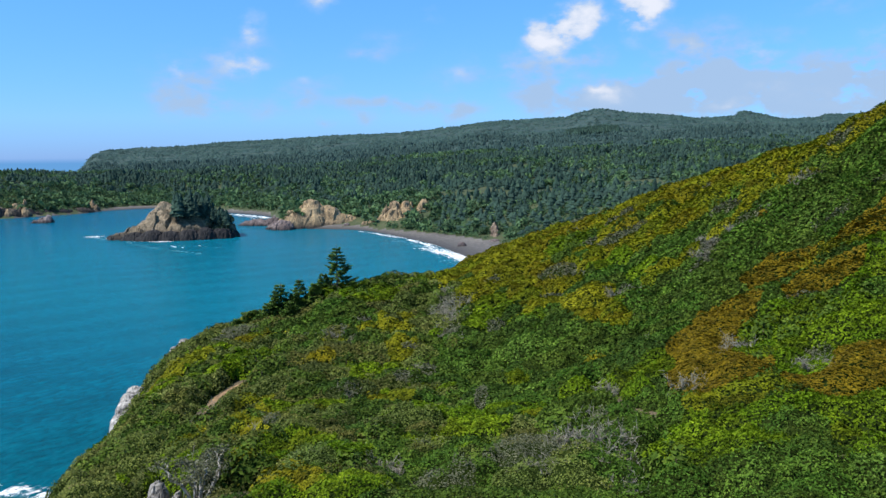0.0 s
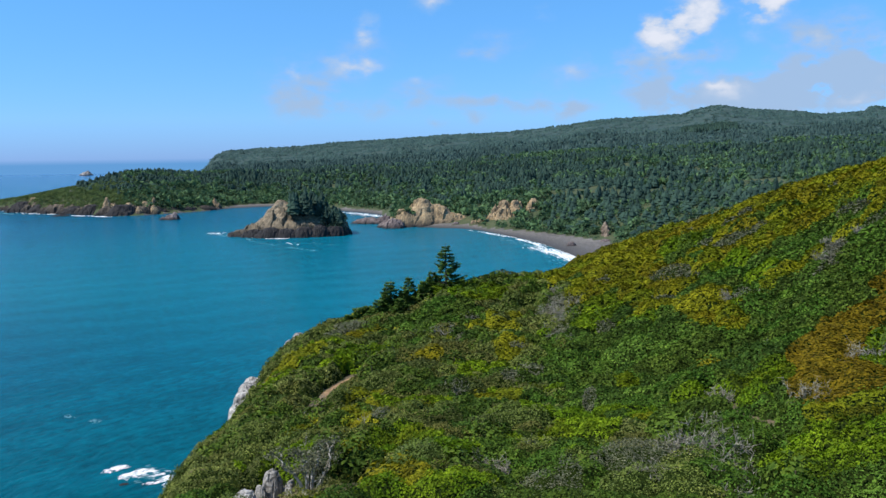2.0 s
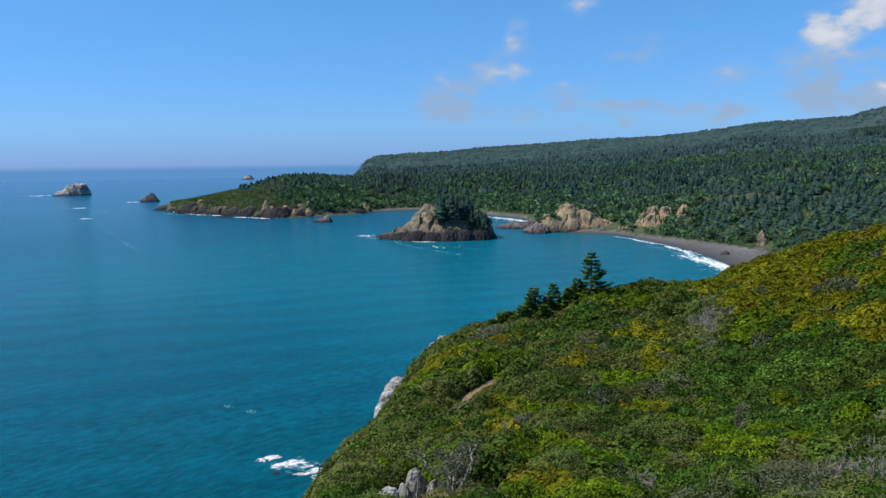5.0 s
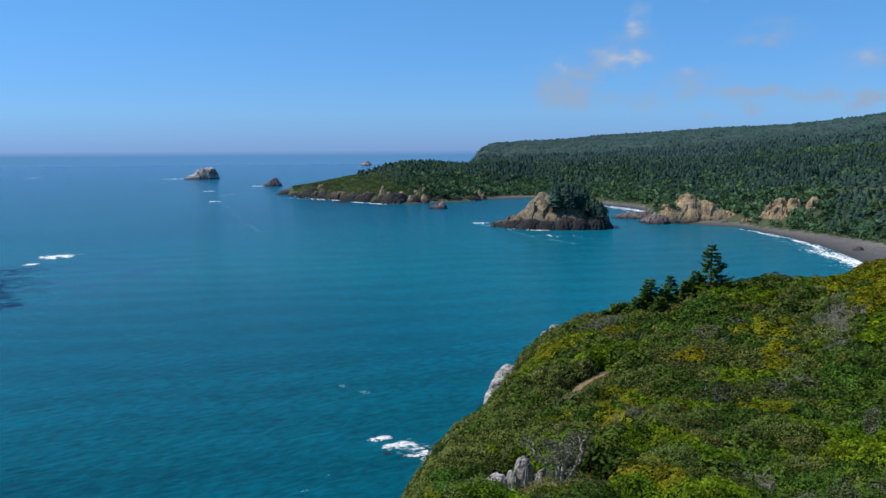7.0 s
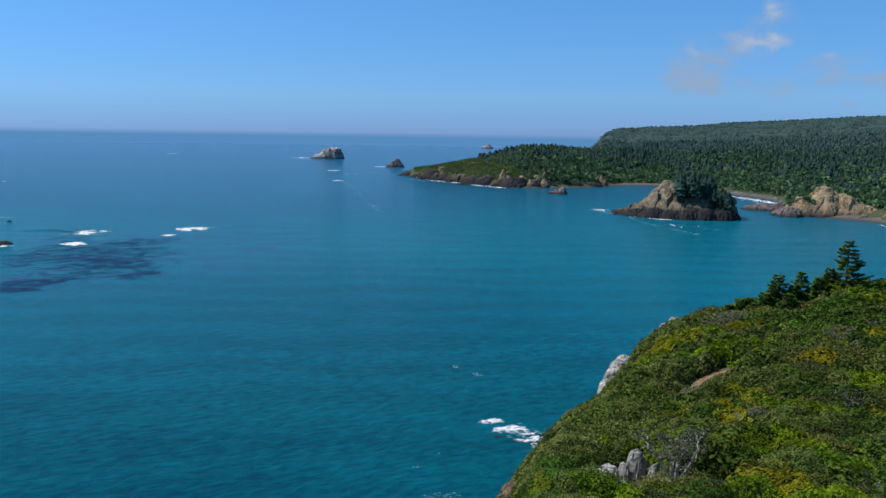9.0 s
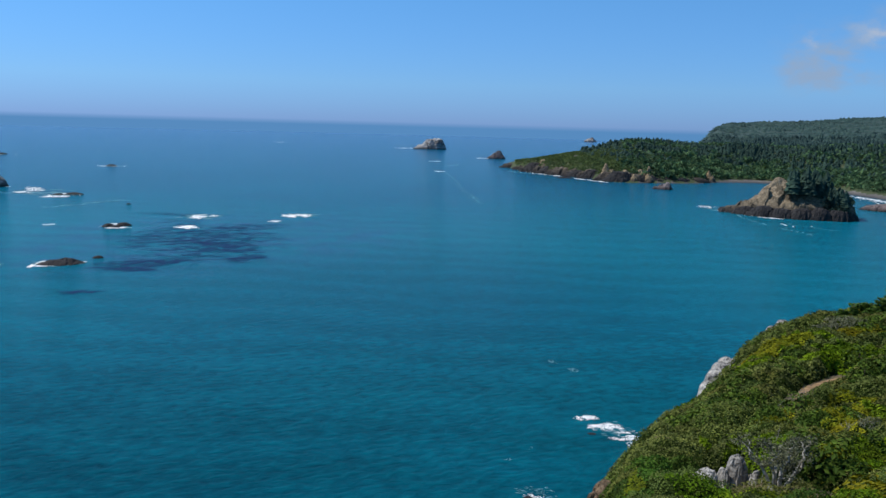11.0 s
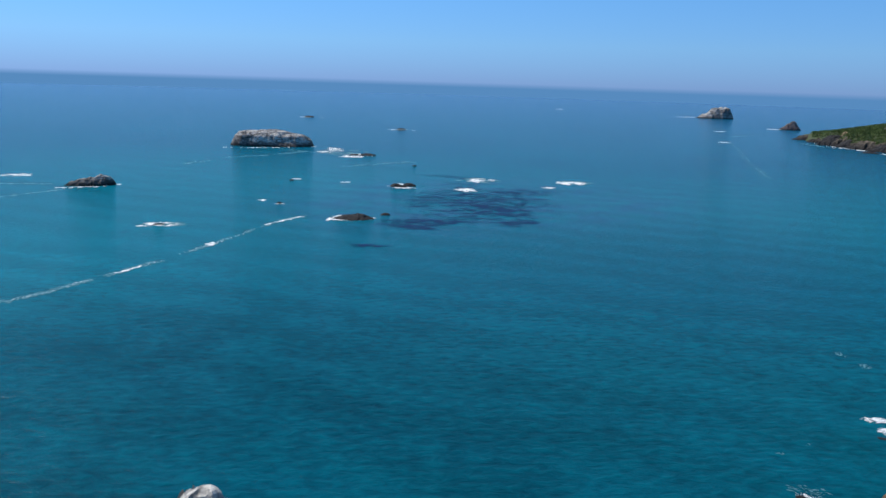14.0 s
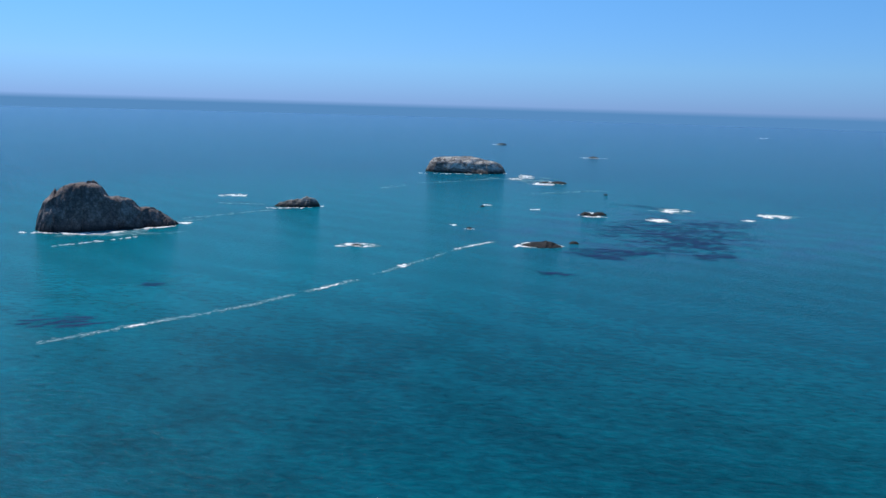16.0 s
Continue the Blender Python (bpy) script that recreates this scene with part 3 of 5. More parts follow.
GOLD2_STANDS = [
    (-20.1, 84.2, 3.6, 4.4, 13), (-24.6, 72.8, 2.1, 5.6, 19), (-22.8, 75.4, 1.9, 3.8, 17), (-3.8, 72.6, 1.7, 7.1, 3), (-3.6, 53.9, 2.3, 3.2, 4), (-5.7, 31.3, 1.3, 2.6, 10),
    (-9.9, 39.5, 1.2, 2.0, 14), (-25.4, 68.0, 1.3, 4.2, 21), (-14.6, 46.6, 1.4, 2.4, 17), (-10.3, 68.9, 2.0, 1.9, 9),
]
FERN_STANDS = [
    (16.8, 83.0, 2.0, 2.4, -11), (14.3, 97.1, 2.7, 3.0, -8), (21.0, 47.9, 3.6, 5.7, -24), (22.2, 43.7, 2.0, 3.8, -27), (18.3, 40.9, 1.9, 3.0, -24), (27.5, 53.0, 2.1, 2.7, -27),
    (11.1, 32.0, 2.4, 2.7, -19), (16.6, 31.9, 1.1, 3.5, -28), (11.9, 35.9, 2.4, 1.7, -18), (8.7, 48.4, 1.9, 3.5, -10), (5.3, 56.8, 1.6, 3.1, -5), (1.6, 43.1, 1.4, 4.4, -2),
    (-9.2, 98.9, 3.4, 6.6, 5), (-7.6, 40.5, 1.5, 2.4, 11), (-13.6, 39.7, 1.1, 2.0, 19), (12.3, 47.2, 1.7, 3.5, -15), (4.8, 81.2, 2.3, 5.0, -3),
]
RUST_STANDS = [
    (20.0, 56.4, 1.2, 1.7, -20), (18.5, 54.8, 1.5, 2.7, -19), (17.1, 53.1, 1.7, 2.9, -18), (15.4, 49.0, 1.4, 3.7, -17), (13.7, 44.9, 1.0, 2.7, -17), (15.2, 42.4, 1.7, 2.3, -20),
    (26.0, 54.5, 2.1, 1.7, -26), (24.7, 60.0, 2.0, 1.4, -22), (20.0, 39.0, 1.5, 2.7, -27), (17.9, 37.1, 1.6, 1.3, -26), (21.0, 39.0, 1.1, 2.4, -28), (30.1, 58.3, 2.0, 1.3, -27),
    (27.2, 71.0, 0.4, 0.8, -21),
]
GREY_STANDS = [
    (0.3, 90.0, 1.8, 7.2, 0), (0.8, 78.0, 1.4, 4.5, -1), (23.4, 72.0, 1.8, 4.0, -18), (26.4, 72.1, 2.1, 2.8, -20), (15.7, 72.3, 1.5, 1.6, -12), (2.4, 53.0, 0.9, 4.6, -3),
    (9.1, 47.7, 0.5, 2.2, -11), (3.7, 32.5, 1.3, 2.1, -7), (4.9, 35.1, 1.0, 1.7, -8), (7.6, 39.5, 0.8, 1.7, -11), (7.4, 32.6, 0.9, 1.0, -13), (0.7, 31.7, 0.9, 2.1, -1),
    (7.0, 28.8, 1.0, 0.8, -14), (36.2, 75.9, 2.3, 2.5, -26), (32.5, 73.0, 2.2, 2.1, -24), (29.9, 62.9, 1.7, 1.3, -25),
]
GREY2_STANDS = [
    (-11.2, 37.7, 1.1, 3.1, 17), (-9.8, 45.6, 0.9, 1.8, 12), (-6.2, 38.8, 0.8, 2.0, 9), (-3.2, 60.1, 1.3, 1.8, 3), (-6.5, 56.3, 0.9, 1.5, 7), (-11.0, 81.5, 1.0, 2.3, 8),
    (-8.5, 84.5, 1.1, 1.8, 6), (17.6, 48.4, 0.8, 1.0, -20), (18.0, 39.6, 0.5, 0.9, -24), (14.4, 57.2, 0.9, 2.4, -14), (12.4, 41.9, 0.2, 1.0, -16), (-3.1, 34.8, 0.7, 1.5, 5),
    (-1.0, 39.7, 0.6, 1.3, 1), (-16.3, 54.5, 0.9, 3.9, 17),
]
GREEN_STANDS = [
    (8.8, 59.1, 7.2, 9.8, -8), (14.8, 58.5, 3.0, 4.8, -14), (20.6, 64.3, 3.2, 3.6, -18), (24.0, 68.1, 3.0, 3.6, -19), (31.1, 68.6, 4.1, 4.1, -24), (34.4, 68.1, 3.1, 4.1, -27),
    (13.8, 32.7, 1.5, 1.7, -23), (13.7, 28.2, 2.0, 1.7, -26), (9.6, 37.8, 1.5, 2.6, -14), (5.4, 68.2, 4.3, 7.3, -5), (17.9, 65.7, 2.8, 3.6, -15), (-11.1, 87.2, 3.6, 4.8, 7),
]
STANDS = [(k, stand) for k, stands in ((GREEN, GREEN_STANDS), (GOLD, GOLD_STANDS), (GOLD, GOLD2_STANDS), (FERN, FERN_STANDS), (RUST, RUST_STANDS),
                                        (GREY, GREY_STANDS), (GREY, GREY2_STANDS)) for stand in stands]
STEP = 0.36
sx, sy = np.meshgrid(np.arange(-66, 84, STEP), np.arange(16, 150, STEP), indexing="ij")
s_d, s_az = np.hypot(sx, sy), np.degrees(np.arctan2(-sx, sy))
in_scrub = (s_d > 18) & (s_az < 38) & (s_az > -36) & (s_d < ring(s_az, CREST_D) + 0.45 * (ring(s_az, SHORE_D) - ring(s_az, CREST_D)))


def domes(x, y, cell, seed, low, high):
    """Rounded bushes on a jittered lattice: height, and which bush."""
    r = np.random.default_rng(seed)
    jit, size = r.random((256, 256, 2)), r.random((256, 256))
    best, who = np.zeros(np.shape(x)), np.zeros(np.shape(x))
    iu, iv = np.floor(x / cell).astype(int), np.floor(y / cell).astype(int)
    for du in (-1, 0, 1):
        for dv in (-1, 0, 1):
            a, b = (iu + du) % 256, (iv + dv) % 256
            cx, cy = (iu + du + jit[a, b, 0]) * cell, (iv + dv + jit[a, b, 1]) * cell
            rad = cell * (0.45 + 0.40 * size[a, b])
            q = 1 - ((x - cx) ** 2 + (y - cy) ** 2) / rad ** 2
            h = np.sqrt(np.clip(q, 0, 1)) * (low + (high - low) * size[a, b])
            who = np.where(h > best, jit[a, b, 0], who)
            best = np.maximum(best, h)
    return best, who


def mound(x, y):
    """Where the rusty heath swells in smooth wind-shorn mounds."""
    best = np.zeros(np.shape(x))
    for cx, cy, a, b, turn in RUST_STANDS:
        c, s = math.cos(radians(turn)), math.sin(radians(turn))
        u, v = (x - cx) * c + (y - cy) * s, -(x - cx) * s + (y - cy) * c
        best = np.maximum(best, 1 - np.hypot(u / (a * 1.5), v / (b * 1.5)))
    return np.sqrt(best)


def canopy(x, y):
    a, wa = domes(x, y, 1.9, 11, 0.55, 1.60)
    b, wb = domes(x + 31, y + 17, 3.4, 12, 0.3, 2.1)
    c, wc = domes(x + 13, y + 71, 0.70, 13, 0.10, 0.70)
    h = 0.85 * np.maximum(a, b * 0.95) + c * 0.6 + 0.08 * value_noise(x, y, 0.7, 2)
    m = mound(x, y)
    h = h * (1 - 0.75 * np.clip(m * 1.6, 0, 1)) + 1.25 * m
    keep = np.clip((path_gap(x, y) - 0.2) / 0.9, 0, 1) * np.clip(-scar(x, y) * 0.7, 0, 1)
    for ox, oy, rad in OUTCROPS:
        keep = keep * np.clip(np.hypot(x - ox, y - oy) / rad - 0.8, 0, 1)
    keep = keep * np.clip((np.hypot(x, y) - 19) / 9, 0.1, 1)
    return h * keep + 0.03 * keep - 0.06 * (1 - keep), np.where(a > b * 0.95, wa, wb)


s_h, s_who = canopy(sx, sy)
s_ground = headland(sx, sy)
sz = s_ground + s_h
tagged(new("scrub_core", mesh_of("scrub_core", np.stack([sx, sy, sz - 0.26], -1).reshape(-1, 3), grid_faces(*sx.shape, in_scrub), [M_GAP_SHADE], smooth=True)),
       "dense inside of the low coastal scrub, gap shade painted near-black", "scrub", kind="stuff")

def growth(x, y, who):
    """Which plants grow at a place."""
    best, kind = np.full(np.shape(x), 0.10), np.full(np.shape(x), -1)
    wob = 0.34 * value_noise(x, y, 4.0, 3) + 0.34 * (who - 0.5)
    for k, (cx, cy, a, b, turn) in STANDS:
        c, s = math.cos(radians(turn)), math.sin(radians(turn))
        u, v = (x - cx) * c + (y - cy) * s, -(x - cx) * s + (y - cy) * c
        big = 0.45 if k == GREY else 1.3 if k != GOLD or cx > 0 else 0.8
        f = 1 - np.hypot(u / (a * big), v / (b * big)) + (0.35 * wob if k == RUST else wob) + (0.3 if k in (RUST, GREY) else 0.0)
        kind = np.where(f > best, k, kind)
        best = np.maximum(best, f)
    free = kind < 0
    n1, n2 = value_noise(x + 77, y, 9.0, 3), value_noise(x, y + 55, 6.0, 3)
    n3 = value_noise(x + 140, y + 33, 4.5, 3)
    kind = np.where(free, np.where(n3 + 0.9 * (who - 0.5) + np.clip((4 - x) / 12, -0.6, 0.7) > 0.25, HEATH, GREEN), kind)
    # golden growth all along the windy crest
    cd = ring(np.degrees(np.arctan2(-x, y)), CREST_D)
    crest = np.clip(1 - (cd - np.hypot(x, y)) / 26, 0, 1) * np.clip((x + 1) / 6, 0, 1) * np.clip((46 - x) / 10, 0, 1)
    kind = np.where(free & (crest + 0.5 * n1 + 0.5 * (who - 0.5) > 0.42), GOLD, kind)
    kind = np.where(free & (n1 + 0.6 * (who - 0.5) > 0.42), GOLD, kind)
    kind = np.where(free & (n2 + 0.6 * (who - 0.5) > 0.42), FERN, kind)
    kind = np.where((kind != RUST) & (((who * 7.13) % 1) > 0.965), GREY, kind)
    return kind


def leaves(n, seed):
    """Small folded leaf sprays over the scrub's surface."""
    r = np.random.default_rng(seed)
    x, y = r.uniform(-64, 82, n), r.uniform(14, 145, n)
    d, az = np.hypot(x, y), np.degrees(np.arctan2(-x, y))
    cd = ring(az, CREST_D)
    ok = (d > 18.5) & (az < 38) & (az > -33) & (d < cd + 10) & (r.random(n) < np.clip((32 / d) ** 1.35, 0.0, 1.0))
    x, y, d = x[ok], y[ok], d[ok]
    h, who = canopy(x, y)
    e = 0.15
    hx, hy = canopy(x + e, y)[0], canopy(x, y + e)[0]
    g = headland(x, y)
    # few leaves deep between the bushes
    grow = (h > 0.02) & (r.random(len(x)) < np.where(np.isin(growth(x, y, who), (RUST, GOLD)), 1.0, np.clip(h / 0.6, 0.15, 1.0)))
    x, y, d, h, who, g, hx, hy = (v[grow] for v in (x, y, d, h, who, g, hx, hy))
    nrm = np.stack([-(hx - h) / e, -(hy - h) / e, np.ones_like(h)], 1)
    nrm /= np.linalg.norm(nrm, axis=1)[:, None]
    # steep flanks carry as many leaves as flat tops
    again = np.repeat(np.arange(len(x)), np.minimum(4, np.floor(1 / nrm[:, 2] + r.random(len(x)))).astype(int))
    first = np.concatenate([[True], again[1:] != again[:-1]])
    x, y, d, who, nrm, h, g = (v[again] for v in (x, y, d, who, nrm, h, g))
    dx, dy = np.where(first, 0, r.normal(0, 0.07, len(x))), np.where(first, 0, r.normal(0, 0.07, len(x)))
    x, y, h = x + dx, y + dy, h - np.clip((nrm[:, 0] * dx + nrm[:, 1] * dy) / nrm[:, 2], -0.4, 0.4)
    return x, y, g + h, d, who, nrm, growth(x, y, who), r


def leaf_mesh(name, x, y, z, d, nrm, r, mat, size, lift, upright, loose=0.34, who=0.5):
    n = len(x)
    out = nrm + r.normal(0, loose, (n, 3)) + np.array([0, 0, upright])
    out /= np.linalg.norm(out, axis=1)[:, None]
    side = np.cross(out, r.normal(0, 1, (n, 3)))
    side /= np.linalg.norm(side, axis=1)[:, None] + 1e-9
    fwd = np.cross(side, out)
    s = (size * (0.6 + 0.8 * r.random(n)) * np.clip(d / 62, 0.5, 1.7))[:, None]
    c = np.stack([x, y, z], 1) + nrm * (lift * (r.random(n) - 0.35))[:, None]
    v = np.stack([c - fwd * s, c + side * s * 0.55 + out * s * 0.18, c + fwd * s, c - side * s * 0.55 + out * s * 0.18], 1).reshape(-1, 3)
    me = mesh_of(name, v, np.arange(4 * n).reshape(-1, 4), [mat])
    own = me.attributes.new("plant", "FLOAT", "FACE")
    own.data.foreach_set("value", np.full(n, who, np.float32) if np.isscalar(who) else who.astype(np.float32))
    return me


lx, ly, lz, ld, lwho, lnrm, lkind, lr = leaves(3900000, 5)
for kind, name, mat, size, lift, upright, label in (
        (GREEN, "evergreen_scrub", M_GREEN, 0.115, 0.13, 0.1, "dark green evergreen scrub covering the slope"),
        (GOLD, "golden_scrub", M_GOLD, 0.115, 0.12, 0.3, "olive and gold low scrub in patches on the slope"),
        (FERN, "bracken", M_FERN, 0.120, 0.15, 0.1, "bright yellow-green bracken among the scrub"),
        (HEATH, "grey_green_heath", M_HEATH, 0.088, 0.12, 0.2, "low grey-green heath over the seaward slope"),
        (RUST, "rusty_scrub", M_RUST, 0.130, 0.10, 0.3, "rusty orange mounds of low heath on the slope"),
        (GREY, "grey_scrub", M_GREY, 0.080, 0.28, 0.7, "grey half-dead twiggy bushes among the scrub")):
    q = lkind == kind
    tagged(new(name, leaf_mesh(name, lx[q], ly[q], lz[q], ld[q], lnrm[q], lr, mat, size, lift, upright, 0.2 if kind == RUST else 0.32 if kind == GOLD else 0.5, lwho[q])), label, "scrub", kind="stuff")


def ribbon(name, pts, width, mat, lift=0.05):
    """A strip of ground that follows the slope, with uneven edges."""
    fine = []
    for (ax, ay), (bx, by) in zip(pts, pts[1:]):
        for k in range(8):
            fine.append((ax + (bx - ax) * k / 8, ay + (by - ay) * k / 8))
    fine = np.array(fine)
    t = np.gradient(fine, axis=0)
    t /= np.linalg.norm(t, axis=1)[:, None]
    nr = np.stack([-t[:, 1], t[:, 0]], 1)
    rows = []
    for k in np.linspace(-1, 1, 7):
        w = width * (1 + 0.3 * value_noise(fine[:, 0], fine[:, 1] + 9 * k, 1.5, 2))
        p = fine + nr * (k * w / 2)[:, None]
        rows.append(np.stack([p[:, 0], p[:, 1], headland(p[:, 0], p[:, 1]) + lift - 0.04 * k * k], 1))
    v = np.stack(rows, 0)
    return mesh_of(name, v.reshape(-1, 3), grid_faces(7, len(fine)), [mat], smooth=True)


tagged(new("path", ribbon("path", PATH_LINE, 0.42, M_PATH, 0.06)), "narrow trodden earth footpath through the scrub", "path", kind="structure")
for line, wide in ((SCAR_LINE, 0.6), ([(-0.5, 74.3), (-0.9, 73.0), (-1.3, 71.6)], 0.9)):
    tagged(new("bare_earth", ribbon("bare_earth", line, wide, M_EARTH, 0.16)), "patch of bare orange-brown earth on the slope", "bare ground", kind="structure")


# ---- the mainland: heights by bearing and distance ----
MB = [-36, -20, -12, -6, -2, 0.9, 3.3, 5.6, 9.2, 10.6, 11.7, 14.4, 19, 21.6, 23.6, 26.3, 28.6, 31, 34, 35.4, 36.4]
M_SHORE = [330, 330, 380, 450, 574, 681, 752, 816, 850, 880, 1030, 1125, 1272, 1255, 1200, 1165, 1150, 1222, 1310, 1400, 1500]
M_BACK = [420, 440, 520, 620, 690, 742, 780, 836, 872, 905, 1075, 1160, 1295, 1278, 1212, 1174, 1158, 1230, 1318, 1408, 1506]
M_BACK_Z = [4, 4, 3, 3, 3, 3, 3, 3, 4, 5, 4, 4, 3, 3, 4, 5, 6, 6, 6, 5, 2]
M_BLUFF = [600, 640, 700, 780, 850, 900, 930, 950, 990, 1020, 1180, 1270, 1400, 1380, 1290, 1240, 1220, 1280, 1350, 1425, 1520]
M_BLUFF_Z = [30, 30, 30, 28, 26, 24, 22, 21, 20, 20, 18, 16, 14, 15, 18, 21, 23, 23, 20, 14, 3]
M_PLAIN = [1100, 1100, 1150, 1200, 1250, 1300, 1350, 1400, 1450, 1450, 1500, 1550, 1650, 1650, 1600, 1550, 1480, 1440, 1430, 1470, 1540]
M_PLAIN_Z = [52, 52, 50, 48, 46, 45, 43, 42, 40, 40, 39, 38, 37, 39, 43, 47, 48, 35, 19, 9, 1]
M_FOOT = [2100, 2100, 2100, 2150, 2150, 2200, 2200, 2250, 2250, 2250, 2250, 2250, 2200, 2100, 1950, 1850, 1750, 1600, 1500, 1510, 1560]
M_FOOT_Z = [112, 112, 108, 100, 90, 84, 79, 72, 62, 60, 57, 50, 42, 38, 30, 28, 24, 12, 8, 3, 0]
M_RIDGE = [3900, 3900, 3900, 3900, 3950, 3950, 3950, 4000, 4000, 4000, 4000, 4000, 3900, 3600, 2900, 2050, 1900, 1700, 1580, 1560, 1590]
# the far skyline's own nodes
SB = [-36, -30, -26.7, -24.6, -24.2, -22.6, -20.9, -19.6, -19.2, -16.8, -15.7, -13.9, -12.1, -10.8, -9.5, -8.3, -5.5, -3.4, -0.5, 2.4, 7, 11, 14.4, 17.5, 19.8, 21.5, 22.5, 23.1, 23.8, 25, 28, 31, 36.4]
SKY_Z = [205, 220, 231, 230, 215, 210, 228, 245, 228, 225, 239, 249, 262, 274, 260, 238, 234, 230, 204, 184, 170, 158, 147, 121, 112, 106, 98, 60, 30, 14, 6, 2, -2]


def mainland(x, y):
    d, az = np.hypot(x, y), np.degrees(np.arctan2(-x, y))
    f = lambda v: smooth_line(az, MB, v)
    rd = f(M_RIDGE)
    z = profile(d, [(f(M_SHORE) - 60, -4.0), (f(M_SHORE), 0.0), (f(M_BACK), f(M_BACK_Z)), (f(M_BLUFF), f(M_BLUFF_Z)), (f(M_PLAIN), f(M_PLAIN_Z)),
                    (f(M_FOOT), f(M_FOOT_Z)), (rd, smooth_line(az, SB, SKY_Z) - 6), (rd + 350, -20.0)])
    rough = np.clip((z - 6) / 25, 0, 1)
    return z + rough * (5 * value_noise(x, y, 140, 3) + np.clip((d - 1800) / 1500, 0, 1) * 10 * value_noise(x, y + 900, 420, 3))


ma, mr = np.meshgrid(np.radians(np.arange(-36, 36.41, 0.3)), np.concatenate([np.arange(270, 1700, 11.0), np.arange(1700, 4400, 40.0)]), indexing="ij")
mx, my = -np.sin(ma) * mr, np.cos(ma) * mr
mz = mainland(mx, my)
keep = mz > -4.5
faces = grid_faces(*mx.shape, keep)
sandy = (mz.ravel()[faces].max(1) < 3.9).astype(int)
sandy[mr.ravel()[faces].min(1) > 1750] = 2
tagged(new("coast_ground", mesh_of("coast_ground", np.stack([mx, my, mz], -1).reshape(-1, 3), faces, [M_LAND, M_SAND, M_FARLAND_HAZED], sandy, smooth=True)),
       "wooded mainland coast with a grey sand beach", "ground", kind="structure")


# ---- woods ----
def woods(x, y, z, high, wide, sides, tiers, r, blunt=0.0):
    """Many conifers in one array of triangles: ragged stacked skirts."""
    n = len(x)
    v, f = [], []
    base = 0
    ang0 = r.uniform(0, math.tau, n)
    for k in range(tiers):
        lo, hi = k / tiers * 0.92, min(1.0, (k + 1.75) / tiers)
        rad = wide * (1 - (k / tiers) * (0.92 - 0.5 * blunt))
        ringv = []
        for s in range(sides):
            a = ang0 + k * 0.7 + s * math.tau / sides
            rr = rad * (0.62 + 0.65 * r.random(n))
            drop = high * (lo + 0.09 * (r.random(n) - 0.5) - 0.03)
            ringv.append(np.stack([x + np.cos(a) * rr, y + np.sin(a) * rr, z + drop], 1))
        top = np.stack([x + 0.06 * wide * r.normal(size=n), y + 0.06 * wide * r.normal(size=n), z + high * hi], 1)
        block = np.stack(ringv + [top], 1)
        idx = base + np.arange(n)[:, None] * (sides + 1)
        for s in range(sides):
            f.append(np.concatenate([idx + s, idx + (s + 1) % sides, idx + sides], 1))
        v.append(block.reshape(-1, 3))
        base += n * (sides + 1)
    return np.concatenate(v), np.concatenate(f)


def crowns(x, y, z, size, n_tri, r):
    """Many broad crowns: clumps of leaf triangles in an uneven ball."""
    n = len(x)
    u = r.normal(size=(n, n_tri, 3))
    u /= np.linalg.norm(u, axis=2)[:, :, None]
    u[..., 2] = np.abs(u[..., 2]) * 0.9 - 0.1
    c = np.stack([x, y, z + size * 0.45], 1)[:, None, :] + u * (size * (0.55 + 0.0 * x))[:, None, None] * (0.65 + 0.5 * r.random((n, n_tri, 1)))
    s = (size[:, None, None] * 0.21)
    tri = [c + r.normal(size=c.shape) * s for _ in range(3)]
    v = np.stack(tri, 2).reshape(-1, 3)
    return v, np.arange(len(v)).reshape(-1, 3)


def sector(n, d0, d1, seed, a0=-33.5, a1=36.0):
    r = np.random.default_rng(seed)
    az, d = r.uniform(a0, a1, n), np.sqrt(r.uniform(d0 ** 2, d1 ** 2, n))
    x, y = -np.sin(np.radians(az)) * d, np.cos(np.radians(az)) * d
    return az, d, x, y, r


def wooded(az, d):
    """Where trees stand: above the beach, not on the grassy point."""
    return (d > smooth_line(az, MB, M_BACK) + 14) & ~((az > 29.3) & (d < smooth_line(az, MB, M_BLUFF) + 50)) & (az < 31.2)


# bare cliff faces stand clear of trees: bearing, half width in degrees, nearest and farthest distance
CLEARED = [(8.0, 2.6, 700, 875), (3.4, 1.0, 805, 836), (1.2, 0.5, 800, 848), (-3.7, 0.5, 600, 690)]


def clear_of(az, d):
    ok = np.ones(np.shape(az), bool)
    for a, w, d0, d1 in CLEARED:
        ok &= ~((abs(az - a) < w) & (d > d0) & (d < d1))
    return ok


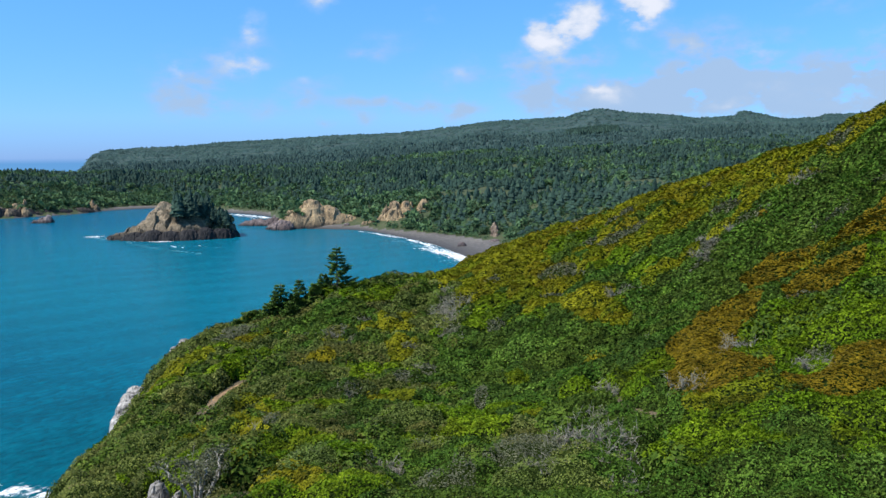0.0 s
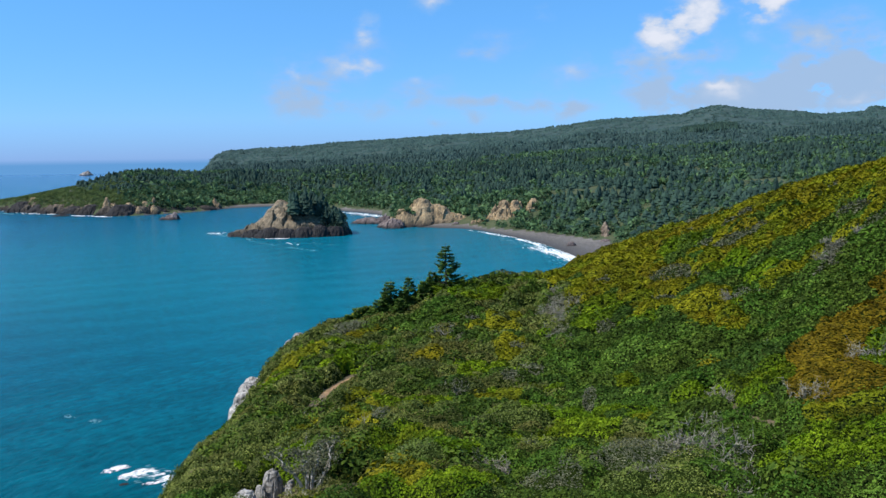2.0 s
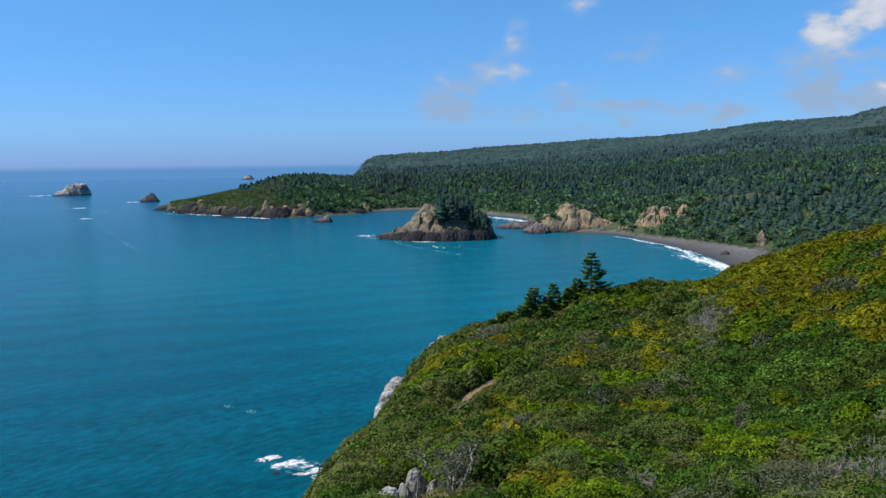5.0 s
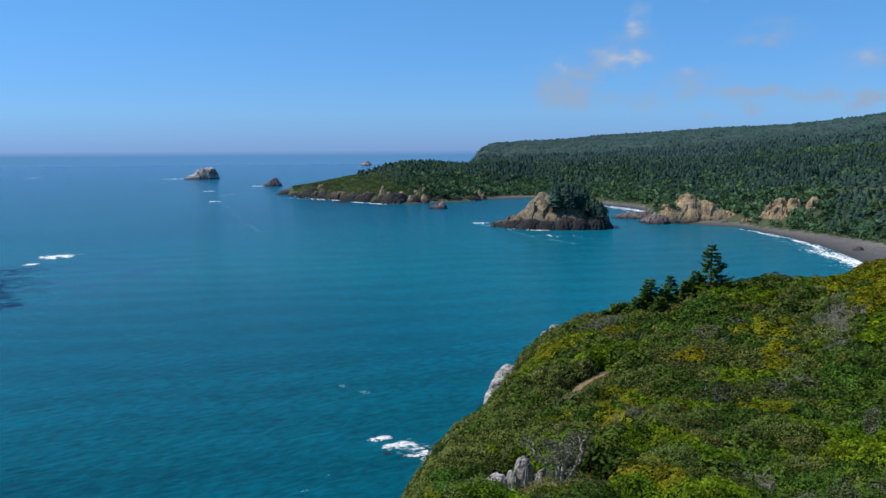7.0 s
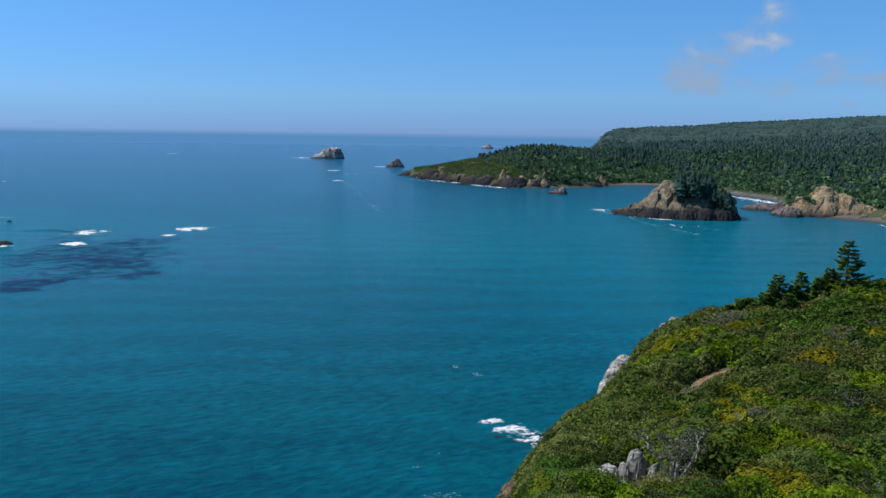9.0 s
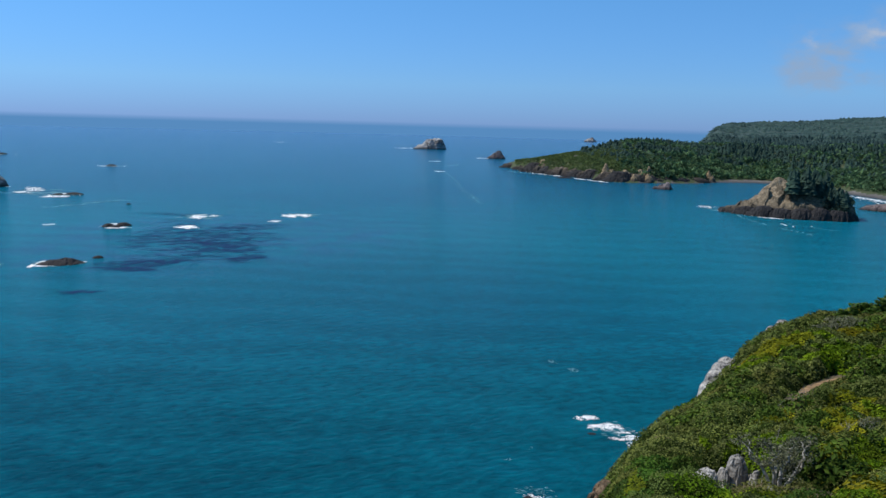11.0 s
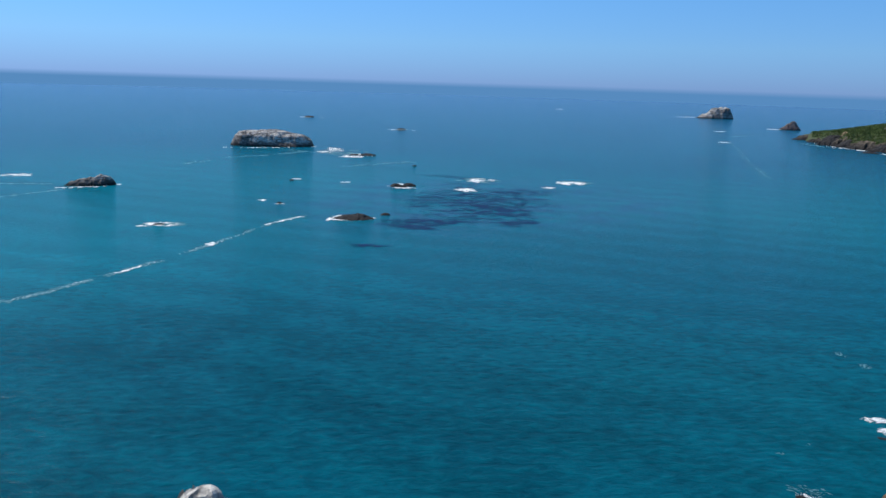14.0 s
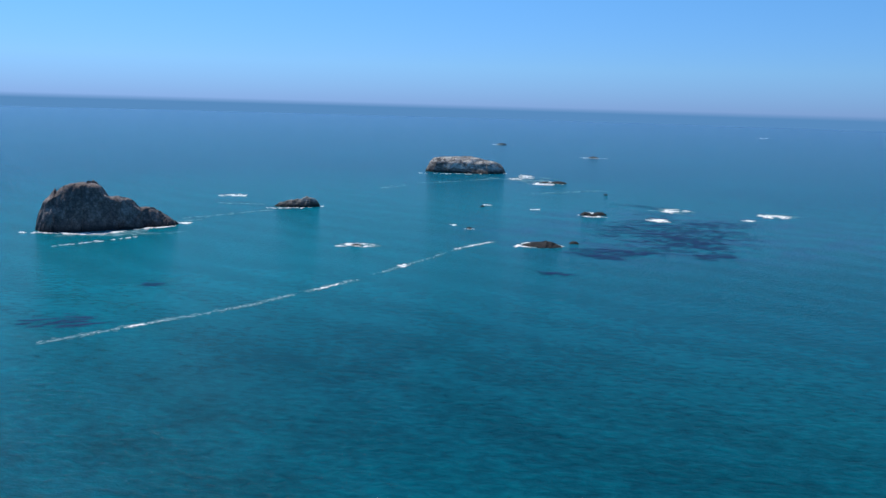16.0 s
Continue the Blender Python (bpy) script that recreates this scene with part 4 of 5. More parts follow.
def forest(name, bands, mat, label):
    parts_v, parts_f, off = [], [], 0
    for n, d0, d1, sides, tiers, tall, broad, seed in bands:
        az, d, x, y, r = sector(n, d0, d1, seed)
        z = mainland(x, y)
        clump = value_noise(x, y, 150, 3) + 0.5 * value_noise(x, y, 45, 2)
        low = np.clip((d - smooth_line(az, MB, M_BACK)) / 170, 0, 1)
        ok = wooded(az, d) & clear_of(az, d) & (z > 5) & (clump + 0.75 * low - np.where(az < 3, 0.50, 0.22) + 0.25 * r.normal(size=n) > 0.0)
        x, y, z, low, az = x[ok], y[ok], z[ok], low[ok], az[ok]
        k = len(x)
        grow = 0.80 + 0.75 * value_noise(x + 500, y, 48, 3)
        high = tall * (0.50 + 0.75 * r.random(k) ** 1.6) * (0.50 + 0.50 * low) * grow * np.where(az > 22, 0.75, 1.0)
        v, f = woods(x, y, z - 0.5, high, tall * broad * (0.7 + 0.6 * r.random(k)), sides, tiers, r, 0.6)
        parts_v.append(v), parts_f.append(f + off)
        off += len(v)
    return tagged(new(name, mesh_of(name, np.concatenate(parts_v), np.concatenate(parts_f), [mat])), label, "forest", kind="stuff")


forest("conifer_forest", ((27000, 560, 1700, 5, 4, 13.5, 0.36, 21),), M_CONIFER, "dark green conifer forest above the beach and coves")
forest("hill_forest", ((17000, 1600, 2600, 5, 2, 12.0, 0.50, 22), (22000, 2500, 4250, 5, 1, 7.0, 1.6, 23)), M_FAR_HAZED, "conifer forest over the far hills, distance haze painted blue-green")
# a dark patch on the far hill, built from taller conifers
az, d, x, y, r = sector(2600, 2330, 2480, 24, -11.9, -8.4)
keep = value_noise(x, y, 60, 2) > -0.35
v, f = woods(x[keep], y[keep], mainland(x[keep], y[keep]), 17 * (0.7 + 0.5 * r.random(keep.sum())), np.full(keep.sum(), 7.0), 5, 2, r, 0.6)
tagged(new("dark_tree_stand", mesh_of("dark_tree_stand", v, f, [M_CONIFER])), "dark patch of taller conifers on the far hill", "forest", kind="stuff")
az, d, x, y, r = sector(26000, 560, 1900, 31)
z = mainland(x, y)
low = np.clip((d - smooth_line(az, MB, M_BACK)) / 200, 0, 1)
ok = (d > smooth_line(az, MB, M_BACK) + 4) & clear_of(az, d) & (z > 3.5) & (az < 35.2) & (value_noise(x + 40, y, 110, 3) + 0.38 - 0.50 * low + 0.22 * r.normal(size=len(x)) > 0.0)
az, d, x, y, z = az[ok], d[ok], x[ok], y[ok], z[ok]
size = np.where((az > 28.5), 2.5, 8.0) * (0.5 + 0.8 * r.random(len(x)))
v1, f1 = crowns(x, y, z - 0.5, size, 30, r)
az, d, x, y, r = sector(60000, 600, 1500, 32)
z = mainland(x, y)
low = (d - smooth_line(az, MB, M_BACK)) / 170
ok = (low > 0.0) & (low < 1.0) & (z > 3.2) & (az < 35.5) & clear_of(az, d)
x, y, z, az = x[ok], y[ok], z[ok], az[ok]
v2, f2 = crowns(x, y, z - 0.5, np.where(az > 28.5, 1.8, 3.6) * (0.5 + 0.8 * r.random(len(x))), 13, r)
tagged(new("coastal_thicket", mesh_of("coastal_thicket", np.concatenate([v1, v2]), np.concatenate([f1, f2 + len(v1)]), [M_BROAD])),
       "mid-green broadleaf thicket on the bluffs above the beach", "thicket", kind="stuff")


az, d, x, y, r = sector(30000, 1120, 1500, 33, 27.6, 35.6)
z = mainland(x, y)
ok = (d > smooth_line(az, MB, M_BACK) + 2) & clear_of(az, d) & (z > 4.5) & (d < smooth_line(az, MB, M_PLAIN) + 30)
v, f = crowns(x[ok], y[ok], z[ok] - 0.4, 2.2 * (0.5 + 0.9 * r.random(ok.sum())), 9, r)
tagged(new("point_heath", mesh_of("point_heath", v, f, [M_MOOR])), "low olive heath on the open top of the point", "heath", kind="stuff")


# ---- rocks ----
def blocks(x, y, cell, seed):
    """Broken rock: a height, tilt and shift for each block of a jittered lattice."""
    r = np.random.default_rng(seed)
    jit, rnd = r.random((64, 64, 2)), r.normal(size=(64, 64, 4))
    best = np.full(np.shape(x), 1e9)
    out = [np.zeros(np.shape(x)) for _ in range(3)]
    iu, iv = np.floor(x / cell).astype(int), np.floor(y / cell).astype(int)
    for du in (-1, 0, 1):
        for dv in (-1, 0, 1):
            a, b = (iu + du) % 64, (iv + dv) % 64
            px, py = x / cell - (iu + du + jit[a, b, 0]), y / cell - (iv + dv + jit[a, b, 1])
            q = px * px + py * py
            near = q < best
            best = np.where(near, q, best)
            out[0] = np.where(near, 0.6 * rnd[a, b, 0] + 0.8 * (rnd[a, b, 1] * px + rnd[a, b, 2] * py), out[0])
            out[1] = np.where(near, rnd[a, b, 2], out[1])
            out[2] = np.where(near, rnd[a, b, 3], out[2])
    return out


def rock(name, az, d, lumps, mat, label, category="sea stack", res=64, jag=1.0, group="", z0=-2.0, kind="", lean=0.0):
    """A rock from rounded lumps (right, away, half width, half depth, turn, height, steepness), craggy all over; its foot under water."""
    ext_x = max(abs(l[0]) + max(l[2], l[3]) for l in lumps) * 1.15
    ext_y = max(abs(l[1]) + max(l[2], l[3]) for l in lumps) * 1.15
    nx, ny = (res, max(16, int(res * ext_y / ext_x))) if ext_x > ext_y else (max(16, int(res * ext_x / ext_y)), res)
    u, v = np.meshgrid(np.linspace(-ext_x, ext_x, nx), np.linspace(-ext_y, ext_y, ny), indexing="ij")
    top = max(l[5] for l in lumps)
    sc = max(0.6, top * 0.8)
    sd = abs(hash((round(az, 1), round(d)))) % 997
    ext = min(ext_x, ext_y)
    bl = max(0.16 * sc + 0.10 * ext, 2.2 * ext_x / nx)
    hb, su, sv = blocks(u + 7.7 * bl, v + 3.1 * bl, bl, sd)
    hf, fu, fv = blocks(u + 1.7 * bl, v + 9.1 * bl, max(bl * 0.42, 1.6 * ext_x / nx), sd + 1)
    wu = u + 0.14 * sc * jag * value_noise(u + sd, v, sc, 3) + jag * bl * (0.15 * su + 0.07 * fu)
    wv = v + 0.14 * sc * jag * value_noise(u, v + sd + 50, sc, 3) + jag * bl * (0.15 * sv + 0.07 * fv)
    h = np.full(u.shape, z0)
    for cx, cy, a, b, turn, high, steep in lumps:
        c, s = math.cos(radians(turn)), math.sin(radians(turn))
        p, q = ((wu - cx) * c + (wv - cy) * s) / a, (-(wu - cx) * s + (wv - cy) * c) / b
        rr = np.hypot(p, q)
        g = np.where(rr < 1, (1 - rr ** steep), -(rr - 1) * 2.0)
        h = np.maximum(h, z0 + (high - z0) * g)
    crag = value_noise(u + sd, v + sd, sc * 0.9, 5, 0.6)
    ridged = 1 - 2 * abs(value_noise(u - sd, v, sc * 0.7, 4, 0.55))
    body = np.clip((h - z0) / (top - z0), 0, 1)
    h = h + np.sqrt(body) * top * jag * (0.08 * crag + 0.05 * ridged) + np.sqrt(body) * jag * bl * (0.12 * hb + 0.07 * hf)
    # ledges
    h = h + body * top * 0.03 * jag * np.sin(h / top * 23 + 2 * crag)
    mask = h > z0 + 0.02
    grow = mask.copy()
    grow[1:] |= mask[:-1]; grow[:-1] |= mask[1:]; grow[:, 1:] |= mask[:, :-1]; grow[:, :-1] |= mask[:, 1:]
    me = mesh_of(name, np.stack([u, v, np.maximum(h, z0)], -1).reshape(-1, 3), grid_faces(nx, ny, grow), [mat])
    ob = tagged(new(name, me), label, category, group, kind)
    ob.matrix_world = Matrix.Translation(polar(az, d)) @ pose(0, 0, 0, 0, 0, az)
    return ob


rock("sea_rock", 94.5, 492, [(-13, 0, 22, 18, 0, 24.8, 3.0), (-21, -2, 15, 15, 0, 18, 3.0), (3, 0, 23, 14, 0, 17, 2.0), (19, 2, 20, 11, 0, 10, 2.0), (31, 3, 8, 6, 0, 4, 2)],
     M_STACK, "tall humped brown sea stack with a low tail", res=130, jag=0.7)
rock("sea_rock", 70.8, 915, [(-8, 4, 38, 24, 0, 15.5, 5.0), (16, 0, 28, 18, 8, 13, 4.0), (-22, 0, 22, 16, 0, 15, 5), (0, 6, 20, 14, 0, 16.5, 3.5), (10, -8, 26, 14, 0, 8, 2.4)],
     M_GUANO, "broad flat-topped sea stack whitened by seabirds", res=150, jag=0.55)
rock("sea_rock", 82.3, 580, [(0, 0, 15.5, 7, 0, 4.6, 2.6), (7, 1, 9, 5, 0, 6.0, 3.0), (-9, 0, 9, 5, 0, 3, 2)], M_GUANO, "small dark sea rock with a whitened top", res=64)
rock("sea_rock", 41.4, 2360, [(6, 0, 38, 26, 0, 27, 3.0), (-22, 0, 32, 22, 0, 13, 2.2), (18, 0, 26, 18, 0, 29, 3.5)], M_GUANO, "distant pale-topped sea stack offshore", res=64)
rock("sea_rock", 36.85, 1815, [(0, 0, 19, 14, 0, 14, 2.2), (4, 0, 10, 9, 0, 18, 2.2), (-12, 0, 12, 8, 0, 7, 2)], M_STACK, "distant small peaked sea stack", res=56)
rock("sea_rock", 25.7, 1050, [(2, 0, 11, 9, 0, 6.5, 2.0), (5, 0, 7, 7, 0, 9.0, 1.8), (-7, 0, 8, 5, 0, 3.5, 2)], M_STACK, "small leaning sea rock off the point", res=56)
rock("reef", 65.4, 437, [(0, 0, 12.5, 8, 0, 2.0, 2.2), (3, 0, 7, 5, 0, 2.7, 2)], M_DARK, "low black reef rock awash in the swell", "reef", 56, 0.8, "reef rocks", -0.8)
rock("reef", 63.2, 450, [(0, 0, 3.6, 2.6, 0, 1.2, 2.2)], M_DARK, "low black reef rock awash in the swell", "reef", 24, 0.8, "reef rocks", -0.8)
rock("reef", 62.1, 578, [(-4, 0, 5, 5, 0, 2.0, 2.2), (5, 3, 6, 4, 0, 2.2, 2), (0, -5, 5, 3, 0, 1.2, 2)], M_DARK, "low black reef rock awash in the swell", "reef", 48, 0.9, "reef rocks", -0.8)
rock("reef", 69.6, 601, [(0, 0, 2.4, 2, 0, 0.9, 2.2)], M_DARK, "low black reef rock awash in the swell", "reef", 24, 0.8, "reef rocks", -0.8)
rock("reef", 61.25, 722, [(0, 0, 2.8, 2, 0, 0.8, 2.2)], M_DARK, "low black reef rock awash in the swell", "reef", 24, 0.8, "reef rocks", -0.8)
rock("reef", 64.9, 815, [(6, 0, 10, 6, 0, 2.0, 2.2), (-6, -2, 8, 4, 0, 1.4, 2.2)], M_DARK, "low black reef rock awash in the swell", "reef", 40, 0.8, "reef rocks", -0.8)
rock("reef", 78.3, 421, [(0, 0, 4.5, 2, 0, 0.8, 2.2)], M_DARK, "low black reef rock awash in the swell", "reef", 24, 0.8, "reef rocks", -0.8)
rock("reef", 68.4, 1610, [(0, 0, 12, 6, 0, 2.5, 2.2)], M_DARK, "low black reef rock awash in the swell", "reef", 24, 0.8, "reef rocks", -0.8)
rock("reef", 62.2, 1270, [(0, 0, 9, 6, 0, 2.2, 2.2)], M_DARK, "low black reef rock awash in the swell", "reef", 24, 0.8, "reef rocks", -0.8)
rock("reef", 70.45, 489, [(0, 0, 2.6, 2, 0, 0.9, 2.2)], M_DARK, "low black reef rock awash in the swell", "reef", 24, 0.8, "reef rocks", -0.8)

# the wooded islet and the cliffs of the coast
rock("islet", 18.1, 795, [(-5, 4, 32, 24, 0, 33, 1.25), (-18, 1, 26, 18, 0, 17, 2.0), (-38, -2, 19, 9, 0, 6.5, 3.0), (22, 5, 36, 24, 0, 21, 3.0), (42, 0, 16, 16, 0, 15, 3.5), (12, -9, 26, 14, 0, 15, 3.0)],
     M_ISLET, "tan rocky islet with a wooded top", "islet", 190, 0.75)
for az, d, a, h in ((21.2, 806, 12, 5), (20.3, 782, 12, 7), (19.3, 772, 13, 9), (18.2, 768, 13, 8), (17.1, 768, 13, 9), (16.0, 769, 12, 10), (15.0, 772, 11, 9), (14.4, 782, 9, 7)):
    rock("shore_rock", az, d, [(0, 0, a, a * 0.7, 0, h, 2.6), (a * 0.5, 3, a * 0.6, a * 0.5, 0, h * 0.8, 2.4), (-a * 0.6, 1, a * 0.6, a * 0.5, 0, h * 0.7, 2.4)],
         M_DARK, "dark wave-cut rock at the foot of the islet", "rock", 36, 1.0, "rocks round the islet")
rock("cliff", 8.6, 862, [(-6, 10, 28, 26, 0, 29, 1.4), (10, 11, 34, 24, 0, 21, 1.5), (26, 10, 32, 18, 0, 12, 1.8), (-24, 2, 20, 18, 0, 17, 1.8)],
     M_TAN, "tan eroded sea cliff above the beach", "cliff", 150, 0.8)
r = np.random.default_rng(61)
u, w = r.uniform(-36, -14, 160), r.uniform(-8, 18, 160)
cover = new("thicket", mesh_of("thicket", *crowns(u, w, 8 + 9 * np.clip(1 - abs(u + 22) / 16, 0, 1) + 0.15 * w, r.uniform(2.0, 4.5, 160), 14, r), [M_BROAD]))
cover.parent = bpy.data.objects["cliff"]
tagged(cover, "green thicket on the cliff's shoulder")
rock("shore_rock", 10.9, 845, [(0, 0, 14, 12, 0, 9, 2.4), (-8, 8, 12, 10, 0, 6, 2)], M_STACK, "dark rock at the foot of the tan cliff", "rock", 48, 1.2)
rock("shore_rock", 12.4, 905, [(0, 0, 28, 10, -18, 6, 2.6), (14, 0, 14, 10, 0, 8, 2.2)], M_STACK, "dark rocky tongue beside the cove beach", "rock", 64, 1.2)
rock("cliff", 3.4, 836, [(0, 14, 15, 30, 0, 27, 1.9), (-10, 8, 10, 22, 0, 15, 1.8), (-22, 4, 10, 14, 0, 9, 1.8), (13, 16, 10, 26, 0, 25, 2.2), (5, -4, 7, 16, 0, 12, 1.8)], M_TAN, "tall tan eroded sea cliff above the beach", "cliff", 90, 1.2)
rock("cliff", 1.2, 850, [(0, 6, 9, 16, 0, 27, 2.4), (-4, -2, 5, 10, 0, 21, 2)], M_TAN, "small tan cliff high on the wooded bluff", "cliff", 52, 1.2)
rock("cliff", -3.7, 694, [(0, 8, 7, 24, 0, 14, 1.4), (3, -6, 4, 12, 0, 6, 1.6)], M_BLUFF_ROCK, "small brown-tan cliff at the back of the beach", "cliff", 52, 1.2)
for az, d, a, h in ((-1.3, 650, 5, 4.5), (-3.6, 668, 8, 5.0), (-5.0, 640, 6, 5.5), (4.6, 838, 7, 5), (6.6, 846, 6, 5), (2.4, 795, 5, 4.5)):
    rock("shore_rock", az, d, [(0, 0, a, a * 0.7, 0, h, 2.4), (a * 0.5, 1, a * 0.6, a * 0.5, 0, h * 0.7, 2)], M_STACK, "dark boulder on the beach", "rock", 28, 1.2, "beach boulders")
for az, d, a, h in ((35.7, 1455, 24, 8), (34.9, 1420, 20, 9), (34.1, 1335, 26, 15), (33.2, 1305, 22, 11), (32.2, 1272, 24, 12), (31.2, 1245, 22, 10), (30.2, 1212, 22, 13), (29.3, 1180, 20, 12),
                    (28.5, 1165, 22, 14), (27.6, 1170, 20, 11), (26.7, 1178, 18, 9), (25.8, 1190, 18, 8), (24.8, 1200, 18, 7), (23.6, 1216, 16, 7)):
    rock("shore_rock", az, d, [(0, 0, a, a * 0.7, 0, h, 3.0), (a * 0.6, 4, a * 0.7, a * 0.5, 0, h * 0.8, 2.4), (-a * 0.5, -6, a * 0.7, a * 0.4, 0, h * 0.5, 2.4)],
         M_DARK if a % 4 else M_POINT, "dark craggy rock along the foot of the point", "rock", 40, 1.0, "rocks round the point")
for az, d, a, h in ((33.7, 1334, 18, 21), (29.5, 1190, 9, 24), (29.1, 1178, 7, 16), (28.2, 1172, 15, 17), (27.2, 1178, 15, 18), (26.7, 1198, 8, 22), (22.9, 1246, 9, 16)):
    rock("cliff", az, d, [(0, 0, a, a * 1.2, 20, h, 1.3), (a * 0.7, -a * 0.5, a * 0.7, a * 0.9, 0, h * 0.65, 1.4)], M_TAN, "tan eroded face on the grassy point", "cliff", 52, 0.8)
for k, (az, d, a, h) in enumerate(((35.0, 1392, 18, 9), (34.2, 1345, 20, 16), (33.4, 1318, 20, 18), (32.5, 1284, 20, 14), (31.5, 1256, 20, 13), (30.5, 1228, 19, 15), (28.8, 1168, 17, 16), (28.0, 1170, 17, 15), (26.5, 1184, 16, 12), (25.6, 1196, 15, 10), (24.7, 1208, 14, 9))):
    rock("cliff", az, d, [(0, 0, a, a * 0.9, 0, h * 0.85, 1.7), (a * 0.6, -6, a * 0.7, a * 0.6, 12, h * 0.45, 1.6), (-a * 0.6, -2, a * 0.7, a * 0.6, -15, h * 0.6, 1.6)],
         M_POINT, "dark brown cliff below the grassy point", "cliff", 48, 1.3, "cliffs of the point")
rock("reef", 35.4, 1470, [(0, 0, 20, 10, 0, 6, 2.4), (-12, 0, 10, 6, 0, 3.5, 2.2)], M_DARK, "low dark reef off the end of the point", "reef", 40, 0.9, "reef rocks", -0.8)
rock("reef", 32.2, 1196, [(0, 0, 14, 4, 0, 2.2, 2.4)], M_DARK, "low dark reef ledge below the point", "reef", 32, 0.8, "reef rocks", -0.8)
rock("outcrop", 31.4, 1330, [(0, 0, 13, 8, 0, 29, 3.0), (9, 0, 8, 6, 0, 27, 3)], M_STACK, "grey rock on the grassy top of the point", "rock", 32, 1.0)
rock("sea_rock", 30.6, 4430, [(0, 0, 34, 22, 0, 18, 2.0), (8, 0, 16, 14, 0, 23, 2.0)], M_GUANO, "faint distant sea stack beyond the point", res=40)


# ---- rocks on the headland ----
def outcrop(x, y, lumps, label, turn=0.0, jag=1.05, lift=0.0):
    """A pale rock standing out of the slope."""
    az, d = math.degrees(math.atan2(-x, y)), math.hypot(x, y)
    z = float(headland(np.array([x]), np.array([y]))[0])
    ob = rock("outcrop", az, d, lumps, M_BROWN if label.startswith("brown") else M_PALE, label, "rock", 64, jag, "", -1.0)
    ob.matrix_world = Matrix.Translation((x, y, z + lift)) @ pose(0, 0, 0, 0, 0, az + turn)
    return ob


for x, y, lumps, label in (
        (-20.8, 38.8, [(0, 0, 1.2, 1.8, 0, 1.0, 3.5), (-0.6, -0.8, 0.8, 1.2, 0, 0.7, 3.0)], "brown broken rock at the cliff edge"),
        (-19.6, 42.5, [(0, 0, 1.0, 1.6, 0, 0.8, 3.5)], "brown broken rock at the cliff edge"),
        (-30.2, 79.0, [(0, 0, 1.1, 2.4, 0, 1.2, 4.0), (0.6, 1.0, 0.8, 1.6, 0, 0.9, 3.0)], "pale grey rock face at the edge of the scrub"),
        (-28.6, 73.6, [(0, 0, 0.9, 2.2, 0, 0.95, 4.0), (-0.7, -1.4, 0.6, 1.8, 0, 0.35, 3.0), (0.6, 0.8, 0.6, 1.4, 0, 0.8, 4.0)], "broad pale grey rock slab at the edge of the scrub"),
        (-27.6, 70.0, [(0, 0, 1.0, 2.4, 0, 0.9, 4.5), (0.5, -1.4, 0.8, 1.6, 0, 0.7, 4.0)], "pale grey rock slab at the edge of the scrub"),
        (-26.6, 65.8, [(0, 0, 0.8, 2.0, 0, 1.0, 4.0), (0.3, -1.2, 0.6, 1.3, 0, 0.7, 3.5)], "low pale grey rock at the edge of the scrub"),
        (-29.2, 92.0, [(0, 0, 1.2, 1.6, 0, 1.3, 3.5), (-1.1, -0.8, 0.9, 1.1, 0, 0.7, 3.0)], "small pale grey rock at the edge of the scrub"),
        (-13.6, 37.8, [(0, 0, 0.7, 0.8, 20, 1.35, 3.5), (0.9, -0.3, 0.5, 0.6, 0, 0.9, 3.0), (-0.6, -0.7, 0.5, 0.6, 0, 0.8, 3.0)], "pale weathered rock standing out of the scrub"),
        (-13.9, 34.9, [(0, 0, 0.8, 1.0, -20, 1.2, 3.5), (-0.6, -0.6, 0.7, 0.8, 0, 0.9, 3.0)], "low pale weathered rock in the scrub"),
        (-13.0, 31.2, [(0, 0, 0.7, 1.0, 0, 0.6, 3.5)], "low pale weathered rock in the scrub")):
    outcrop(x, y, lumps, label)
p = polar(77.4, 14)
outcrop(p.x, p.y, [(0, 0, 1.1, 0.8, 12, 2.9, 2.6), (-0.7, 0, 0.9, 0.7, 0, 2.5, 2.2)], "pale weathered rock on the steep seaward slope", jag=0.8, lift=0.68)


# ---- half-dead bushes ----
def dead_bush(x, y, size, seed):
    r = np.random.default_rng(seed)
    z = float(headland(np.array([x]), np.array([y]))[0])
    root = tagged(new("dead_bush"), "grey half-dead bush with bare twigs", "bush", "grey bushes on the slope")
    root.location = (x, y, z)
    stems, twigs = [], []

    def blade(out, a, b, w):
        side = np.cross(b - a, r.normal(size=3))
        side *= w / (np.linalg.norm(side) + 1e-9)
        out += [a - side, a + side, b]

    for _ in range(16):
        a = r.uniform(0, math.tau)
        base = np.array([0.25 * size * math.cos(a), 0.25 * size * math.sin(a), 0.0])
        tip = np.array([size * math.cos(a) * r.uniform(0.3, 1), size * math.sin(a) * r.uniform(0.3, 1), size * r.uniform(0.7, 1.35)])
        blade(stems, base, tip, 0.03)
        for _ in range(16):
            u = r.uniform(0.35, 1.0)
            p0 = base + (tip - base) * u
            p1 = p0 + r.normal(size=3) * 0.22 * size + np.array([0, 0, 0.14 * size])
            blade(twigs, p0, p1, 0.018)
            for _ in range(3):
                q0 = p0 + (p1 - p0) * r.random()
                blade(twigs, q0, q0 + r.normal(size=3) * 0.10 * size, 0.014)
    for name, v in (("trunk", stems), ("crown", twigs)):
        new(name, mesh_of(name, np.array(v), np.arange(len(v)).reshape(-1, 3), [M_TWIG])).parent = root
    return root


